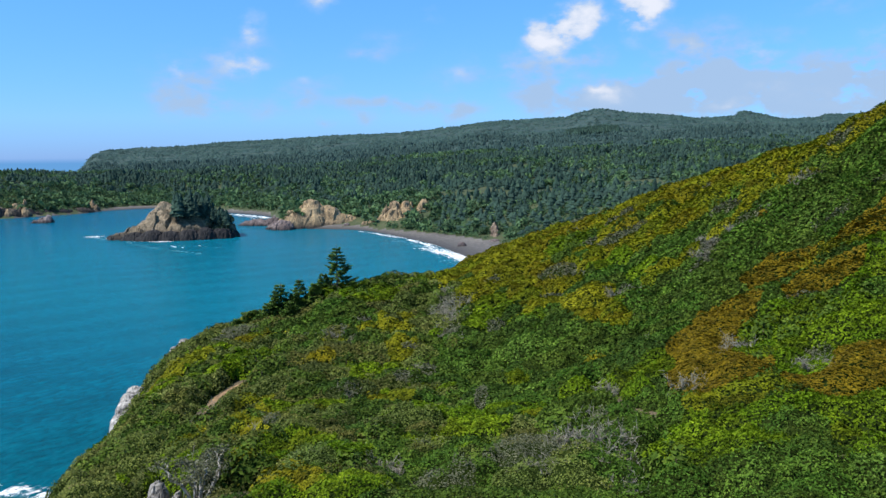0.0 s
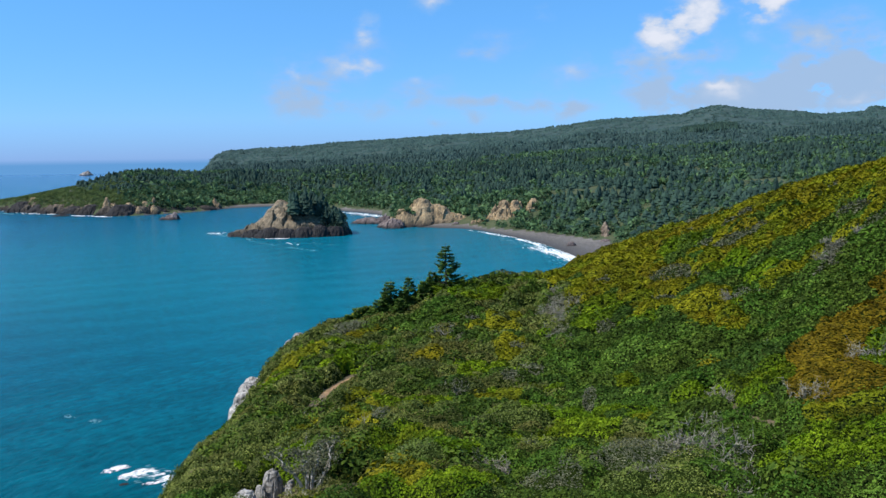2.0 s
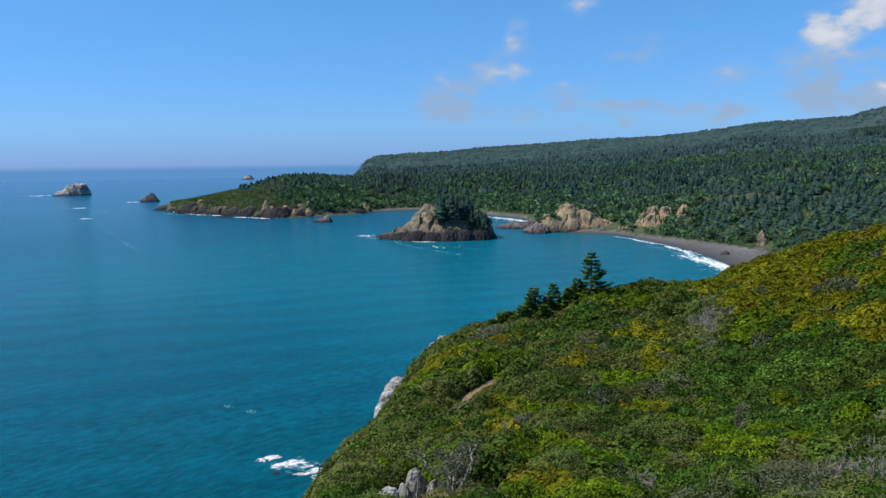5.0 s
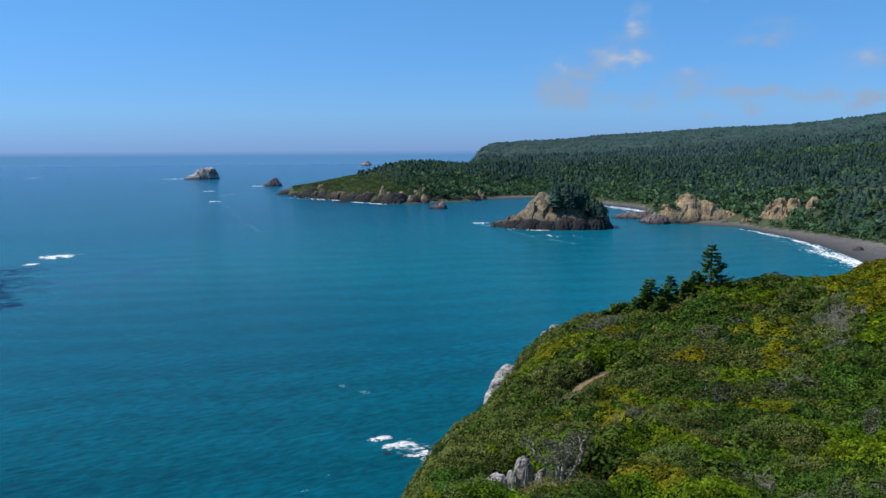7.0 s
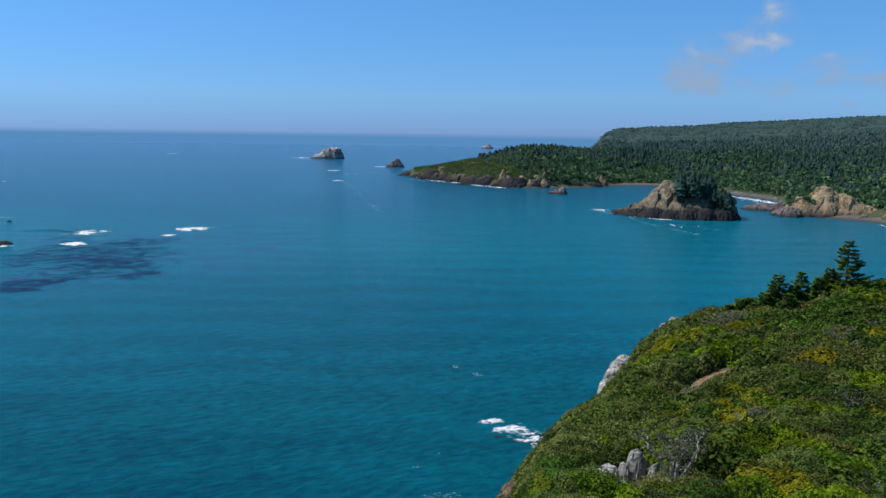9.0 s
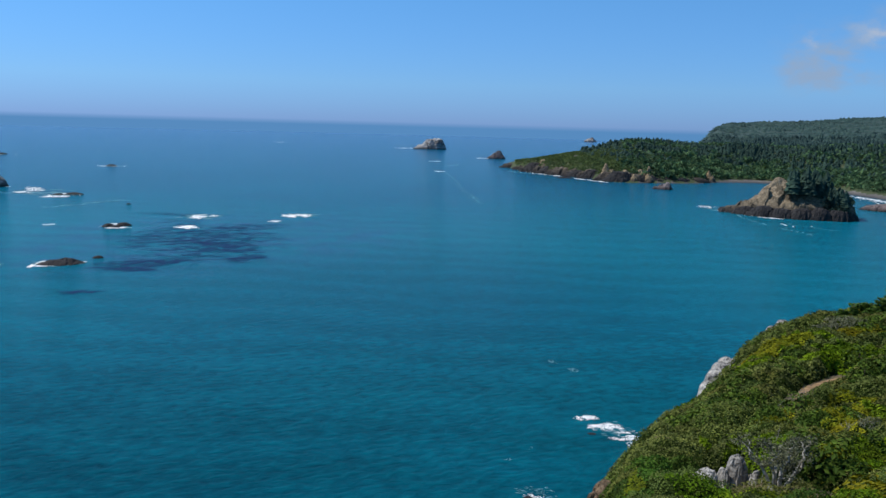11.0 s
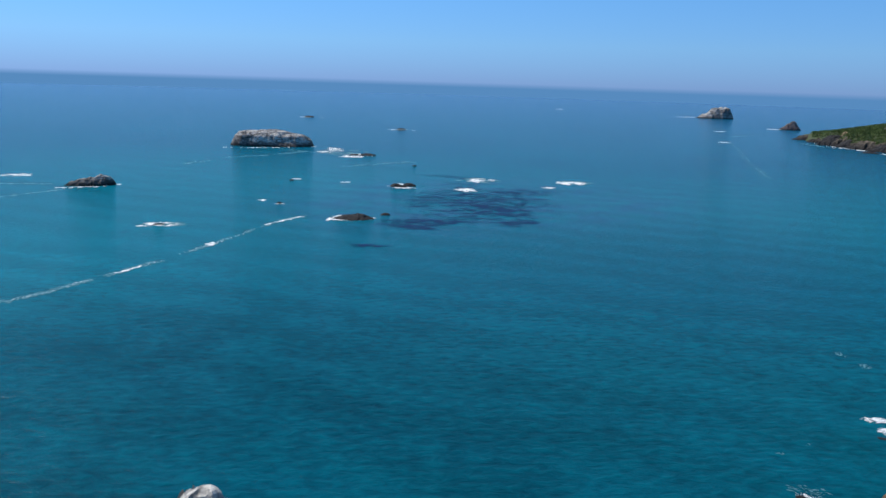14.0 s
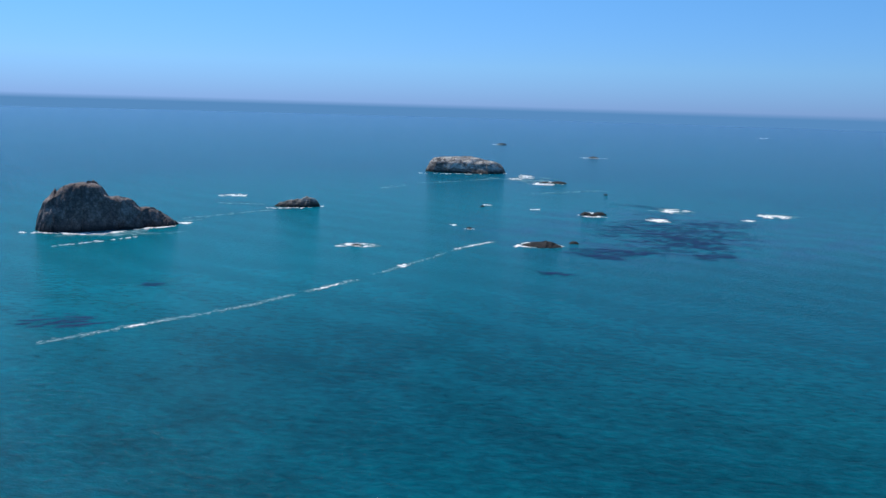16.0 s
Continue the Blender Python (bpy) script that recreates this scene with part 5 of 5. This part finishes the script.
r = np.random.default_rng(909)
k = 0
for kind, (cx, cy, a, b, turn) in STANDS:
    if kind != GREY:
        continue
    for _ in range(int(1 + a * b * 0.45)):
        q, t = math.sqrt(r.random()), r.uniform(0, math.tau)
        u, w = a * q * math.cos(t), b * q * math.sin(t)
        c, s = math.cos(radians(turn)), math.sin(radians(turn))
        dead_bush(cx + u * c - w * s, cy + u * s + w * c, r.uniform(0.7, 1.25), 3000 + k)
        k += 1


for x, y, s in ((7.0, 34.6, 1.1), (6.2, 35.6, 1.2), (5.4, 35.0, 1.0), (1.2, 82.0, 1.4), (0.4, 85.0, 1.5), (1.6, 88.0, 1.4)):
    dead_bush(x, y, s * 1.25, 4000 + k)
    k += 1


# ---- the gnarled shrub by the pale rocks ----
def gnarled_shrub(x, y, wide, high, seed):
    """Bent bare limbs that fork twice and carry tufts of grey-green leaves."""
    r = np.random.default_rng(seed)
    z = float(headland(np.array([x]), np.array([y]))[0])
    root = tagged(new("gnarled_shrub"), "wind-bent shrub with bare grey limbs and thin grey-green tufts", "bush")
    root.location = (x, y, z - 0.05)
    tips = []

    def limb(start, end, thick, thin, bend):
        bm = bmesh.new()
        knots = [start + (end - start) * q + bend * math.sin(q * 3.1) + np.append(r.normal(size=2) * 0.05 * min(q * 4, 1), 0) for q in np.linspace(0, 1, 7)]
        rings = []
        for k, p in enumerate(knots):
            rad = thick + (thin - thick) * k / 6
            way = Vector(knots[min(k + 1, 6)] - knots[max(k - 1, 0)]).normalized()
            side = way.orthogonal().normalized()
            up = way.cross(side)
            rings.append([bm.verts.new(Vector(p) + (side * math.cos(a) + up * math.sin(a)) * rad) for a in np.arange(6) * math.tau / 6])
        for lo, hi in zip(rings, rings[1:]):
            for k in range(6):
                bm.faces.new((lo[k], lo[(k + 1) % 6], hi[(k + 1) % 6], hi[k]))
        bm.faces.new(rings[-1])
        me = bpy.data.meshes.new("limb")
        bm.to_mesh(me)
        bm.free()
        me.materials.append(M_LIMB)
        new("limb", me).parent = root
        return knots

    for k in range(7):
        a = k * math.tau / 7 + r.uniform(-0.3, 0.3)
        base = np.array([0.3 * wide * math.cos(a) * r.random(), 0.2 * wide * math.sin(a), 0.0])
        end = np.array([0.42 * wide * math.cos(a), 0.42 * wide * math.sin(a), high * r.uniform(0.6, 0.85)])
        main = limb(base, end, 0.10, 0.05, np.append(r.normal(size=2) * 0.22, 0.1))
        for _ in range(3):
            p = main[r.integers(3, 7)]
            q = p + np.array([r.normal() * 0.35, r.normal() * 0.35, high * r.uniform(0.12, 0.3)])
            limb(p, q, 0.045, 0.016, r.normal(size=3) * 0.06)
            tips.append(q)
        tips.append(end)
    n = 90
    c = np.concatenate([t + r.normal(size=(n, 3)) * np.array([0.22, 0.22, 0.11]) for t in tips])
    u = r.normal(size=c.shape)
    u[:, 2] = abs(u[:, 2])
    u /= np.linalg.norm(u, axis=1)[:, None]
    new("crown", leaf_mesh("crown", *c.T, np.full(len(c), 45.0), u, r, M_GREY, 0.085, 0.05, 0.2, 0.4)).parent = root
    return root


gnarled_shrub(-11.4, 36.6, 2.9, 2.3, 71)


# ---- single bushes that stand above the rest ----
def bush_meshes(mat, seed, wide=1.0, high=0.9, n=420, size=0.13):
    """A rounded bush's crown of leaf sprays and its stem."""
    r = np.random.default_rng(seed)
    u = r.normal(size=(n, 3))
    u /= np.linalg.norm(u, axis=1)[:, None]
    u[:, 2] = np.abs(u[:, 2])
    lump = 1 + 0.22 * np.sin(u[:, 0] * 5 + seed) * np.cos(u[:, 1] * 6 - seed) + 0.12 * r.normal(size=n)
    c = u * lump[:, None] * np.array([wide, wide, high]) + np.array([0, 0, 0.15])
    x, y, z = c.T
    crown = leaf_mesh("crown", x, y, z, np.full(n, 60.0), u, r, mat, size, 0.1, 0.1, who=0.2 + 0.6 * r.random())
    bm = bmesh.new()
    bmesh.ops.create_cone(bm, segments=6, radius1=0.06, radius2=0.02, depth=high, matrix=Matrix.Translation((0, 0, high / 2 - 0.1)))
    stem = bpy.data.meshes.new("stem")
    bm.to_mesh(stem)
    bm.free()
    stem.materials.append(M_BARK)
    return crown, stem


def bush(x, y, meshes, scale, turn, label):
    z = float(headland(np.array([x]), np.array([y]))[0])
    root = tagged(new("bush"), label, "bush", "bushes on the slope")
    root.matrix_world = Matrix.LocRotScale((x, y, z + 0.1), Euler((0, 0, turn)), (scale, scale, scale))
    for name, me in zip(("crown", "stem"), meshes):
        new(name, me).parent = root


green_bushes = [bush_meshes(M_GREEN, s, 1.0, 1.25) for s in (41, 42, 43)]
gold_bushes = [bush_meshes(M_GOLD, s, 1.1, 1.0, 460, 0.11) for s in (44, 45)]
r = np.random.default_rng(515)
placed = 0
while placed < 150:
    x, y = r.uniform(-34, 34), r.uniform(27, 112)
    d, az = math.hypot(x, y), math.degrees(math.atan2(-x, y))
    if az > 25 or az < -31 or d > float(ring(np.array([az]), CREST_D)[0]) - 2 or path_gap(np.array([x]), np.array([y]))[0] < 1.6 or scar(np.array([x]), np.array([y]))[0] > -0.8:
        continue
    if min(math.hypot(x - ox, y - oy) for ox, oy, rad in OUTCROPS) < 2.4:
        continue
    kind = int(growth(np.array([x]), np.array([y]), np.array([0.5]))[0])
    if kind in (RUST, GREY):
        continue
    gold = kind == GOLD
    bush(x, y, (gold_bushes[placed % 2] if gold else green_bushes[placed % 3]), r.uniform(0.75, 1.25), r.uniform(0, 6.28),
         "rounded olive-gold bush in the scrub" if gold else "rounded dark green bush in the scrub")
    placed += 1
bush(-6.4, 32.6, gold_bushes[0], 1.25, 0.4, "rounded olive-gold bush in the scrub")


# ---- spruces on the headland ----
def spruce(x, y, high, seed, full=1.0, label="dark green wind-shaped spruce on the slope"):
    r = np.random.default_rng(seed)
    z = float(headland(np.array([x]), np.array([y]))[0])
    root = tagged(new("spruce"), label, "tree", "spruces on the slope")
    root.location = (x, y, z)
    bm = bmesh.new()
    bmesh.ops.create_cone(bm, segments=8, radius1=0.022 * high, radius2=0.004 * high, depth=high, matrix=Matrix.Translation((0, 0, high / 2)))
    me = bpy.data.meshes.new("trunk")
    bm.to_mesh(me)
    bm.free()
    me.materials.append(M_BARK)
    new("trunk", me).parent = root
    v = []
    limbs_v = []
    whorls = int(5 + 1.5 * high)
    for k in range(whorls):
        q = k / whorls
        level = high * full * 0.40 * (1 - q) ** 0.85 * (0.65 + 0.5 * r.random()) + 0.12
        for _ in range(int(11 * min(full, 1.4))):
            h0 = high * (0.06 + 0.92 * q) + 0.05 * r.normal()
            reach = level * (0.6 + 0.55 * r.random())
            a = r.uniform(0, math.tau)
            way = np.array([math.cos(a), math.sin(a), 0])
            side = np.array([-way[1], way[0], 0])
            root_p = np.array([0, 0, h0])
            tip = root_p + way * reach + np.array([0, 0, reach * (0.30 * q - 0.12 + 0.10 * r.normal())])
            limbs_v += [root_p + side * 0.025, root_p - side * 0.025, tip]
            for s in range(int(20 + 34 * reach)):
                u = 0.15 + 0.85 * math.sqrt(r.random())
                c = root_p + (tip - root_p) * u - np.array([0, 0, 0.08 * reach * math.sin(u * 3.1)])
                ln = (0.27 + 0.18 * r.random()) * (1.15 - 0.45 * u)
                w = way * 0.8 + side * r.normal() * 0.9 + np.array([0, 0, 0.22 * r.normal()])
                w /= np.linalg.norm(w)
                o = np.cross(w, np.array([0.3 * r.normal(), 0.3 * r.normal(), 1.0]))
                o /= np.linalg.norm(o)
                v += [c, c + w * ln * 0.55 + o * ln * 0.26, c + w * ln, c + w * ln * 0.55 - o * ln * 0.26]
    n = len(v) // 4
    crown = new("crown", mesh_of("crown", np.array(v), np.arange(4 * n).reshape(-1, 4), [M_SPRUCE]))
    crown.parent = root
    lm = new("bough", mesh_of("bough", np.array(limbs_v), np.arange(len(limbs_v)).reshape(-1, 3), [M_BARK]))
    lm.parent = root
    return root


for az, d, high, seed, full in ((7.35, 103, 6.6, 1, 1.2), (11.2, 100, 5.0, 2, 1.25), (9.95, 102, 4.5, 3, 1.15), (12.0, 98, 3.1, 4, 1.5), (13.6, 97, 2.6, 5, 1.0), (8.9, 101, 3.2, 6, 1.3), (10.6, 97, 2.8, 7, 1.6), (12.9, 99, 2.4, 8, 1.5), (11.6, 99, 3.6, 9, 1.2), (10.3, 100, 3.4, 10, 1.3), (14.2, 97, 2.0, 11, 1.3), (8.3, 103, 3.6, 12, 1.0)):
    p = polar(az, d)
    spruce(p.x, p.y, high, seed, full)


# ---- conifers on the islet ----
def islet_tree(x, y, z, high, seed):
    r = np.random.default_rng(seed)
    root = tagged(new("conifer"), "dark conifer on the top of the islet", "tree", "conifers on the islet")
    root.location = (x, y, z)
    one = np.zeros(1)
    v, f = woods(one, one, one + high * 0.12, one + high * 0.9, one + high * 0.27, 9, 8, r, 0.4)
    new("crown", mesh_of("crown", v, f, [M_CONIFER])).parent = root
    bm = bmesh.new()
    bmesh.ops.create_cone(bm, segments=6, radius1=0.3, radius2=0.08, depth=high * 0.9, matrix=Matrix.Translation((0, 0, high * 0.4)))
    me = bpy.data.meshes.new("trunk")
    bm.to_mesh(me)
    bm.free()
    me.materials.append(M_BARK)
    new("trunk", me).parent = root
    return root


r = np.random.default_rng(77)
for k in range(72):
    u, w = r.uniform(2, 50), r.uniform(-13, 18)
    p = polar(18.1, 792)
    a = radians(18.1)
    x, y = p.x + u * math.cos(a) - w * math.sin(a), p.y + u * math.sin(a) + w * math.cos(a)
    islet_tree(x, y, 18.5 if u < 26 else 16.0 if u < 38 else 10.0, (23 if u < 34 else 17) * (0.50 + 0.55 * r.random()), 100 + k)


n = 760
u, w = r.uniform(2, 53, n), r.uniform(-21, 18, n)
w = np.where(u < 30, np.maximum(w, -11 + 3 * r.random(n)), w)
hi = np.where(u < 12, 21.0, np.where(u < 32, 19.5, 14.0)) - np.clip(-w - 10, 0, 12) * 1.0
cap = new("thicket", mesh_of("thicket", *crowns(u, w, hi, r.uniform(2.0, 5.0, n), 14, r), [M_CONIFER]))
cap.parent = bpy.data.objects["islet"]
tagged(cap, "dark green thicket")


# ---- foam and kelp on the water ----
def blots(name, places, mat, label, category, z=0.07):
    """Flat uneven blots on the water: x, y, half length, half width, turn."""
    r = np.random.default_rng(len(places))
    q = np.array(places)
    n = 7
    t = np.arange(n) * math.tau / n
    ph = r.uniform(0, math.tau, (len(q), 2))
    rr = 1 + 0.25 * np.sin(2 * t + ph[:, :1]) + 0.2 * np.sin(3 * t + ph[:, 1:]) + 0.15 * r.normal(size=(len(q), n))
    u, w = q[:, 2:3] * rr * np.cos(t), q[:, 3:4] * rr * np.sin(t)
    c, s = np.cos(q[:, 4:5]), np.sin(q[:, 4:5])
    rim = np.stack([q[:, :1] + u * c - w * s, q[:, 1:2] + u * s + w * c, z + 0.015 * r.random(u.shape)], 2)
    mid = np.stack([q[:, 0], q[:, 1], np.full(len(q), z + 0.03)], 1)[:, None]
    v = np.concatenate([rim, mid], 1).reshape(-1, 3)
    k = np.arange(len(q))[:, None] * (n + 1)
    f = np.stack([k + np.arange(n), k + (np.arange(n) + 1) % n, k + n + 0 * np.arange(n)], 2).reshape(-1, 3)
    return tagged(new(name, mesh_of(name, v, f, [mat])), label, category, kind="stuff")


def spray(az, d, long, wide, n, r, turn=0.0, size=0.5, slim=2.0):
    """Small blots in torn sheets, whose length lies across the view from the lookout."""
    p, out = polar(az, d), []
    ang = radians(az + turn)
    q, t = np.sqrt(r.random(n * 5)) * (0.55 + 0.45 * r.random(n * 5)), r.uniform(0, math.tau, n * 5)
    u, w = long * q * np.cos(t) * 1.25, wide * q * np.sin(t) * 1.25
    torn = value_noise(u + 50 * az, w + d, max(long, wide) * 0.6, 3) + 0.35 * (1 - q)
    for a, b in zip(u[torn > 0.08], w[torn > 0.08]):
        s = size * 0.42 * math.exp(0.5 * r.normal())
        out.append((p.x + a * math.cos(ang) - b * math.sin(ang), p.y + a * math.sin(ang) + b * math.cos(ang), s * slim, s, ang + (1.0 / slim) * r.normal()))
    return out


def trail(pts, wide, n, r, size):
    """Blots along a bent line of (bearing, distance)."""
    out = []
    ps = [polar(*q) for q in pts]
    for _ in range(n):
        k = r.integers(0, len(ps) - 1)
        u = r.random()
        p = ps[k].lerp(ps[k + 1], u)
        way = math.atan2(ps[k + 1].y - ps[k].y, ps[k + 1].x - ps[k].x)
        s = size * (0.4 + r.random())
        if value_noise(np.array([p.x]), np.array([p.y]), 14.0, 2)[0] + 0.5 * r.random() < -0.1:
            continue
        j = wide * r.normal()
        out.append((p.x - math.sin(way) * j, p.y + math.cos(way) * j, s * 2.4, s, way + 0.2 * r.normal()))
    return out


r = np.random.default_rng(404)
foam = []
for az, d, long, wide, n, size in (
        (56.6, 628, 10, 13, 120, 0.9), (57.6, 570, 8, 9, 90, 0.8), (50.5, 637, 10, 12, 120, 0.9), (86.5, 646, 9, 8, 80, 0.9), (78.3, 421, 8, 6, 100, 0.6), (52.0, 600, 5, 4, 20, 0.8),
        (66.0, 596, 4.5, 2.5, 16, 0.7), (71.6, 503, 2.5, 2.5, 12, 0.6), (70.4, 488, 3.5, 2, 14, 0.6), (65.3, 803, 17, 13, 130, 1.0), (66.7, 880, 8, 30, 70, 0.9), (67.4, 845, 9, 14, 50, 0.9),
        (68.4, 1608, 20, 9, 26, 2.2), (62.2, 1268, 18, 8, 26, 1.7), (51.6, 2700, 16, 30, 20, 3.4), (41.0, 1606, 10, 8, 18, 1.8), (40.7, 1266, 9, 6, 18, 1.4),
        (66.3, 433, 4, 3, 50, 0.45), (64.6, 440, 4, 2.5, 40, 0.45), (62.0, 570, 7, 4, 60, 0.5), (62.4, 590, 8, 4, 50, 0.5), (69.2, 612, 4, 2.5, 30, 0.5), (65.1, 825, 9, 5, 50, 0.7), (75.0, 369, 2.2, 3.5, 16, 0.6), (33.3, 155, 2.2, 1.6, 40, 0.13), (43.1, 2380, 30, 14, 20, 3.0),
        (37.9, 1810, 16, 10, 16, 2.0), (62.1, 574, 9, 8, 36, 0.7), (89.7, 500, 7, 4, 40, 0.8), (22.9, 835, 8, 10, 18, 1.0), (10.9, 895, 5, 8, 16, 0.9)):
    foam += spray(az, d, long, wide, n, r, 0, size)
for pts, wide, n, size in (
        ([(99.6, 484), (97, 472), (94.8, 468), (92.5, 480), (90.6, 492)], 1.6, 150, 0.7), ([(98.5, 432), (95.5, 441), (92.5, 456)], 0.8, 34, 0.5),
        ([(74.2, 885), (72.5, 880), (70, 893), (67.6, 915)], 1.5, 46, 0.9), ([(84.5, 570), (82, 571), (80.5, 582)], 1.2, 40, 0.6), ([(67.2, 430), (66.9, 436), (66.2, 446), (64.5, 446)], 1.0, 60, 0.6),
        ([(99, 262), (93, 274), (89, 284), (85.6, 295), (82, 314), (79, 332)], 0.6, 190, 0.13), ([(79, 332), (75, 368), (70.4, 428), (68.6, 445)], 0.7, 130, 0.16), ([(92.5, 275), (93.4, 273)], 0.4, 40, 0.3), ([(81, 318), (79.5, 329)], 0.4, 50, 0.3), ([(71.5, 415), (69, 442)], 0.5, 70, 0.36),
        ([(22.2, 806), (20.6, 778), (19.2, 760), (18.2, 757)], 1.2, 90, 0.9), ([(19.0, 733), (17.5, 700), (16.3, 716)], 1.0, 20, 0.7),
        ([(5.8, 806), (4.0, 768), (2.6, 730), (1.2, 690), (0.0, 655), (-1.0, 622), (-2.0, 590)], 0.8, 260, 0.5), ([(2.4, 716), (1.6, 690), (0.8, 664)], 1.2, 90, 0.9),
        ([(1.0, 664), (0.2, 640), (-0.8, 612), (-1.4, 590)], 2.4, 200, 0.55), ([(0.6, 636), (-0.4, 606), (-1.5, 566)], 1.6, 110, 0.5), ([(4.6, 776), (3.2, 738)], 0.8, 60, 0.7), ([(-0.4, 600), (-1.6, 552), (-2.2, 530)], 1.6, 60, 0.7), ([(1.4, 650), (0.2, 618), (-1.0, 592), (-1.9, 585)], 3.4, 320, 0.6), ([(-0.2, 655), (-1.4, 632), (-2.4, 612)], 0.8, 90, 0.5), ([(35.9, 1420), (34.2, 1290), (32.5, 1245)], 3.5, 60, 1.7), ([(31.8, 1195), (30.4, 1180), (29.4, 1140)], 3.0, 60, 1.5),
        ([(14.6, 1105), (13.2, 1062), (11.8, 1010)], 3.5, 90, 1.3), ([(12, 1010), (13.8, 1085)], 6, 40, 1.0)):
    foam += trail(pts, wide, n, r, size)
# the breaker off the cliff, torn into streaks
for k in range(9):
    q = k / 8
    foam += spray(30.1 - 3.9 * q, 203 - 13 * q + 2.5 * math.sin(k * 2.1), 2.4, 1.8 + 1.8 * q, 60, r, 24, 0.13, 4.5)
blots("sea_foam", foam, M_FOAM, "white foam where swell breaks on rocks and beach", "foam")
kelp = []
for az, d, long, wide, n, size in ((57.5, 500, 38, 70, 200, 1.1), (60.3, 424, 22, 18, 130, 1.0), (54.0, 446, 12, 20, 60, 1.0), (64.4, 363, 7, 4, 24, 0.8), (59.0, 600, 30, 60, 90, 1.3), (91.8, 334, 5, 6, 16, 0.7), (98.0, 285, 16, 10, 50, 0.8), (53.5, 560, 20, 50, 60, 1.2)):
    kelp += spray(az, d, long, wide, n // 2, r, 0, size * 0.65, 8.0)
kelp += spray(56.5, 520, 45, 90, 220, r, 0, 0.6, 8.0)
# faint foam streaks drawn out by the swell
thin = []
for pts, wide, n, size in (
        ([(99, 262), (93, 274), (89, 284), (85.6, 295), (82, 314), (79, 332)], 0.9, 900, 0.26), ([(79, 332), (75, 368), (70.4, 428), (68.6, 445)], 1.0, 700, 0.28),
        ([(74.2, 770), (71, 800), (68.6, 850)], 2.0, 160, 0.6), ([(77.5, 700), (75.0, 745)], 2.0, 60, 0.6), ([(72.0, 905), (67.0, 820), (64.0, 800)], 3.0, 120, 0.6), ([(66.5, 700), (63.5, 735), (61.5, 760)], 3.0, 120, 0.6),
        ([(90, 520), (86, 545), (84, 560)], 1.6, 120, 0.5), ([(91, 505), (88.5, 515)], 1.5, 60, 0.5), ([(87.5, 600), (84.5, 590)], 1.2, 60, 0.5),
        ([(22.4, 830), (21.0, 800), (20.6, 745), (18.6, 690), (16.0, 645)], 1.2, 260, 0.45), ([(22.6, 850), (22.9, 820), (22.2, 800)], 1.5, 90, 0.5), ([(18.0, 720), (15.0, 690)], 1.0, 60, 0.4),
        ([(36, 171), (35.2, 173), (34.2, 178), (33.6, 182)], 0.4, 120, 0.16), ([(31.2, 246), (30.7, 243)], 0.6, 40, 0.2), ([(32.7, 254), (32.4, 250)], 0.5, 30, 0.2),
        ([(40.5, 1266), (39.8, 1120), (39.0, 900), (37.8, 760)], 2.0, 220, 0.6), ([(38.0, 1560), (39.5, 1500), (40.5, 1420)], 4.0, 60, 1.2), ([(36.0, 1340), (34.5, 1270)], 4.0, 60, 1.2), ([(45, 2380), (43, 2385)], 6.0, 30, 2.0),
        ([(0.8, 640), (-0.4, 606), (-1.6, 560), (-2.2, 530)], 5.0, 500, 0.6), ([(3.6, 728), (1.6, 668), (0.4, 630)], 3.0, 200, 0.5)):
    thin += trail(pts, wide, n, r, size)
for az, d, long, wide, n, size in ((28.4, 197, 6, 5, 50, 0.2), (33.0, 157, 4, 3, 24, 0.15), (56.6, 630, 16, 16, 60, 0.8), (50.5, 640, 16, 14, 60, 0.8), (66.2, 850, 24, 30, 120, 0.8), (78.3, 421, 12, 6, 60, 0.5), (65.4, 437, 16, 9, 80, 0.5), (94.5, 468, 36, 10, 120, 0.6)):
    thin += spray(az, d, long, wide, n, r, 0, size, 4.0)
blots("thin_foam", thin, M_THIN, "thin pale foam streaks drawn out by the swell", "foam", 0.045)
rock("reef", 29.45, 192.8, [(0, 0, 2.6, 2.0, 0, 0.12, 2.2)], M_DARK, "dark rock just awash below the cliff", "reef", 28, 0.3, "reef rocks", -0.8)
rock("reef", 33.7, 154.5, [(0, 0, 1.6, 1.4, 0, 0.5, 2.2)], M_DARK, "small dark rock in the wash below the cliff", "reef", 28, 0.5, "reef rocks", -0.8)
blots("kelp_bed", kelp, M_KELP, "dark purple-brown kelp floating on the water", "kelp", 0.05)
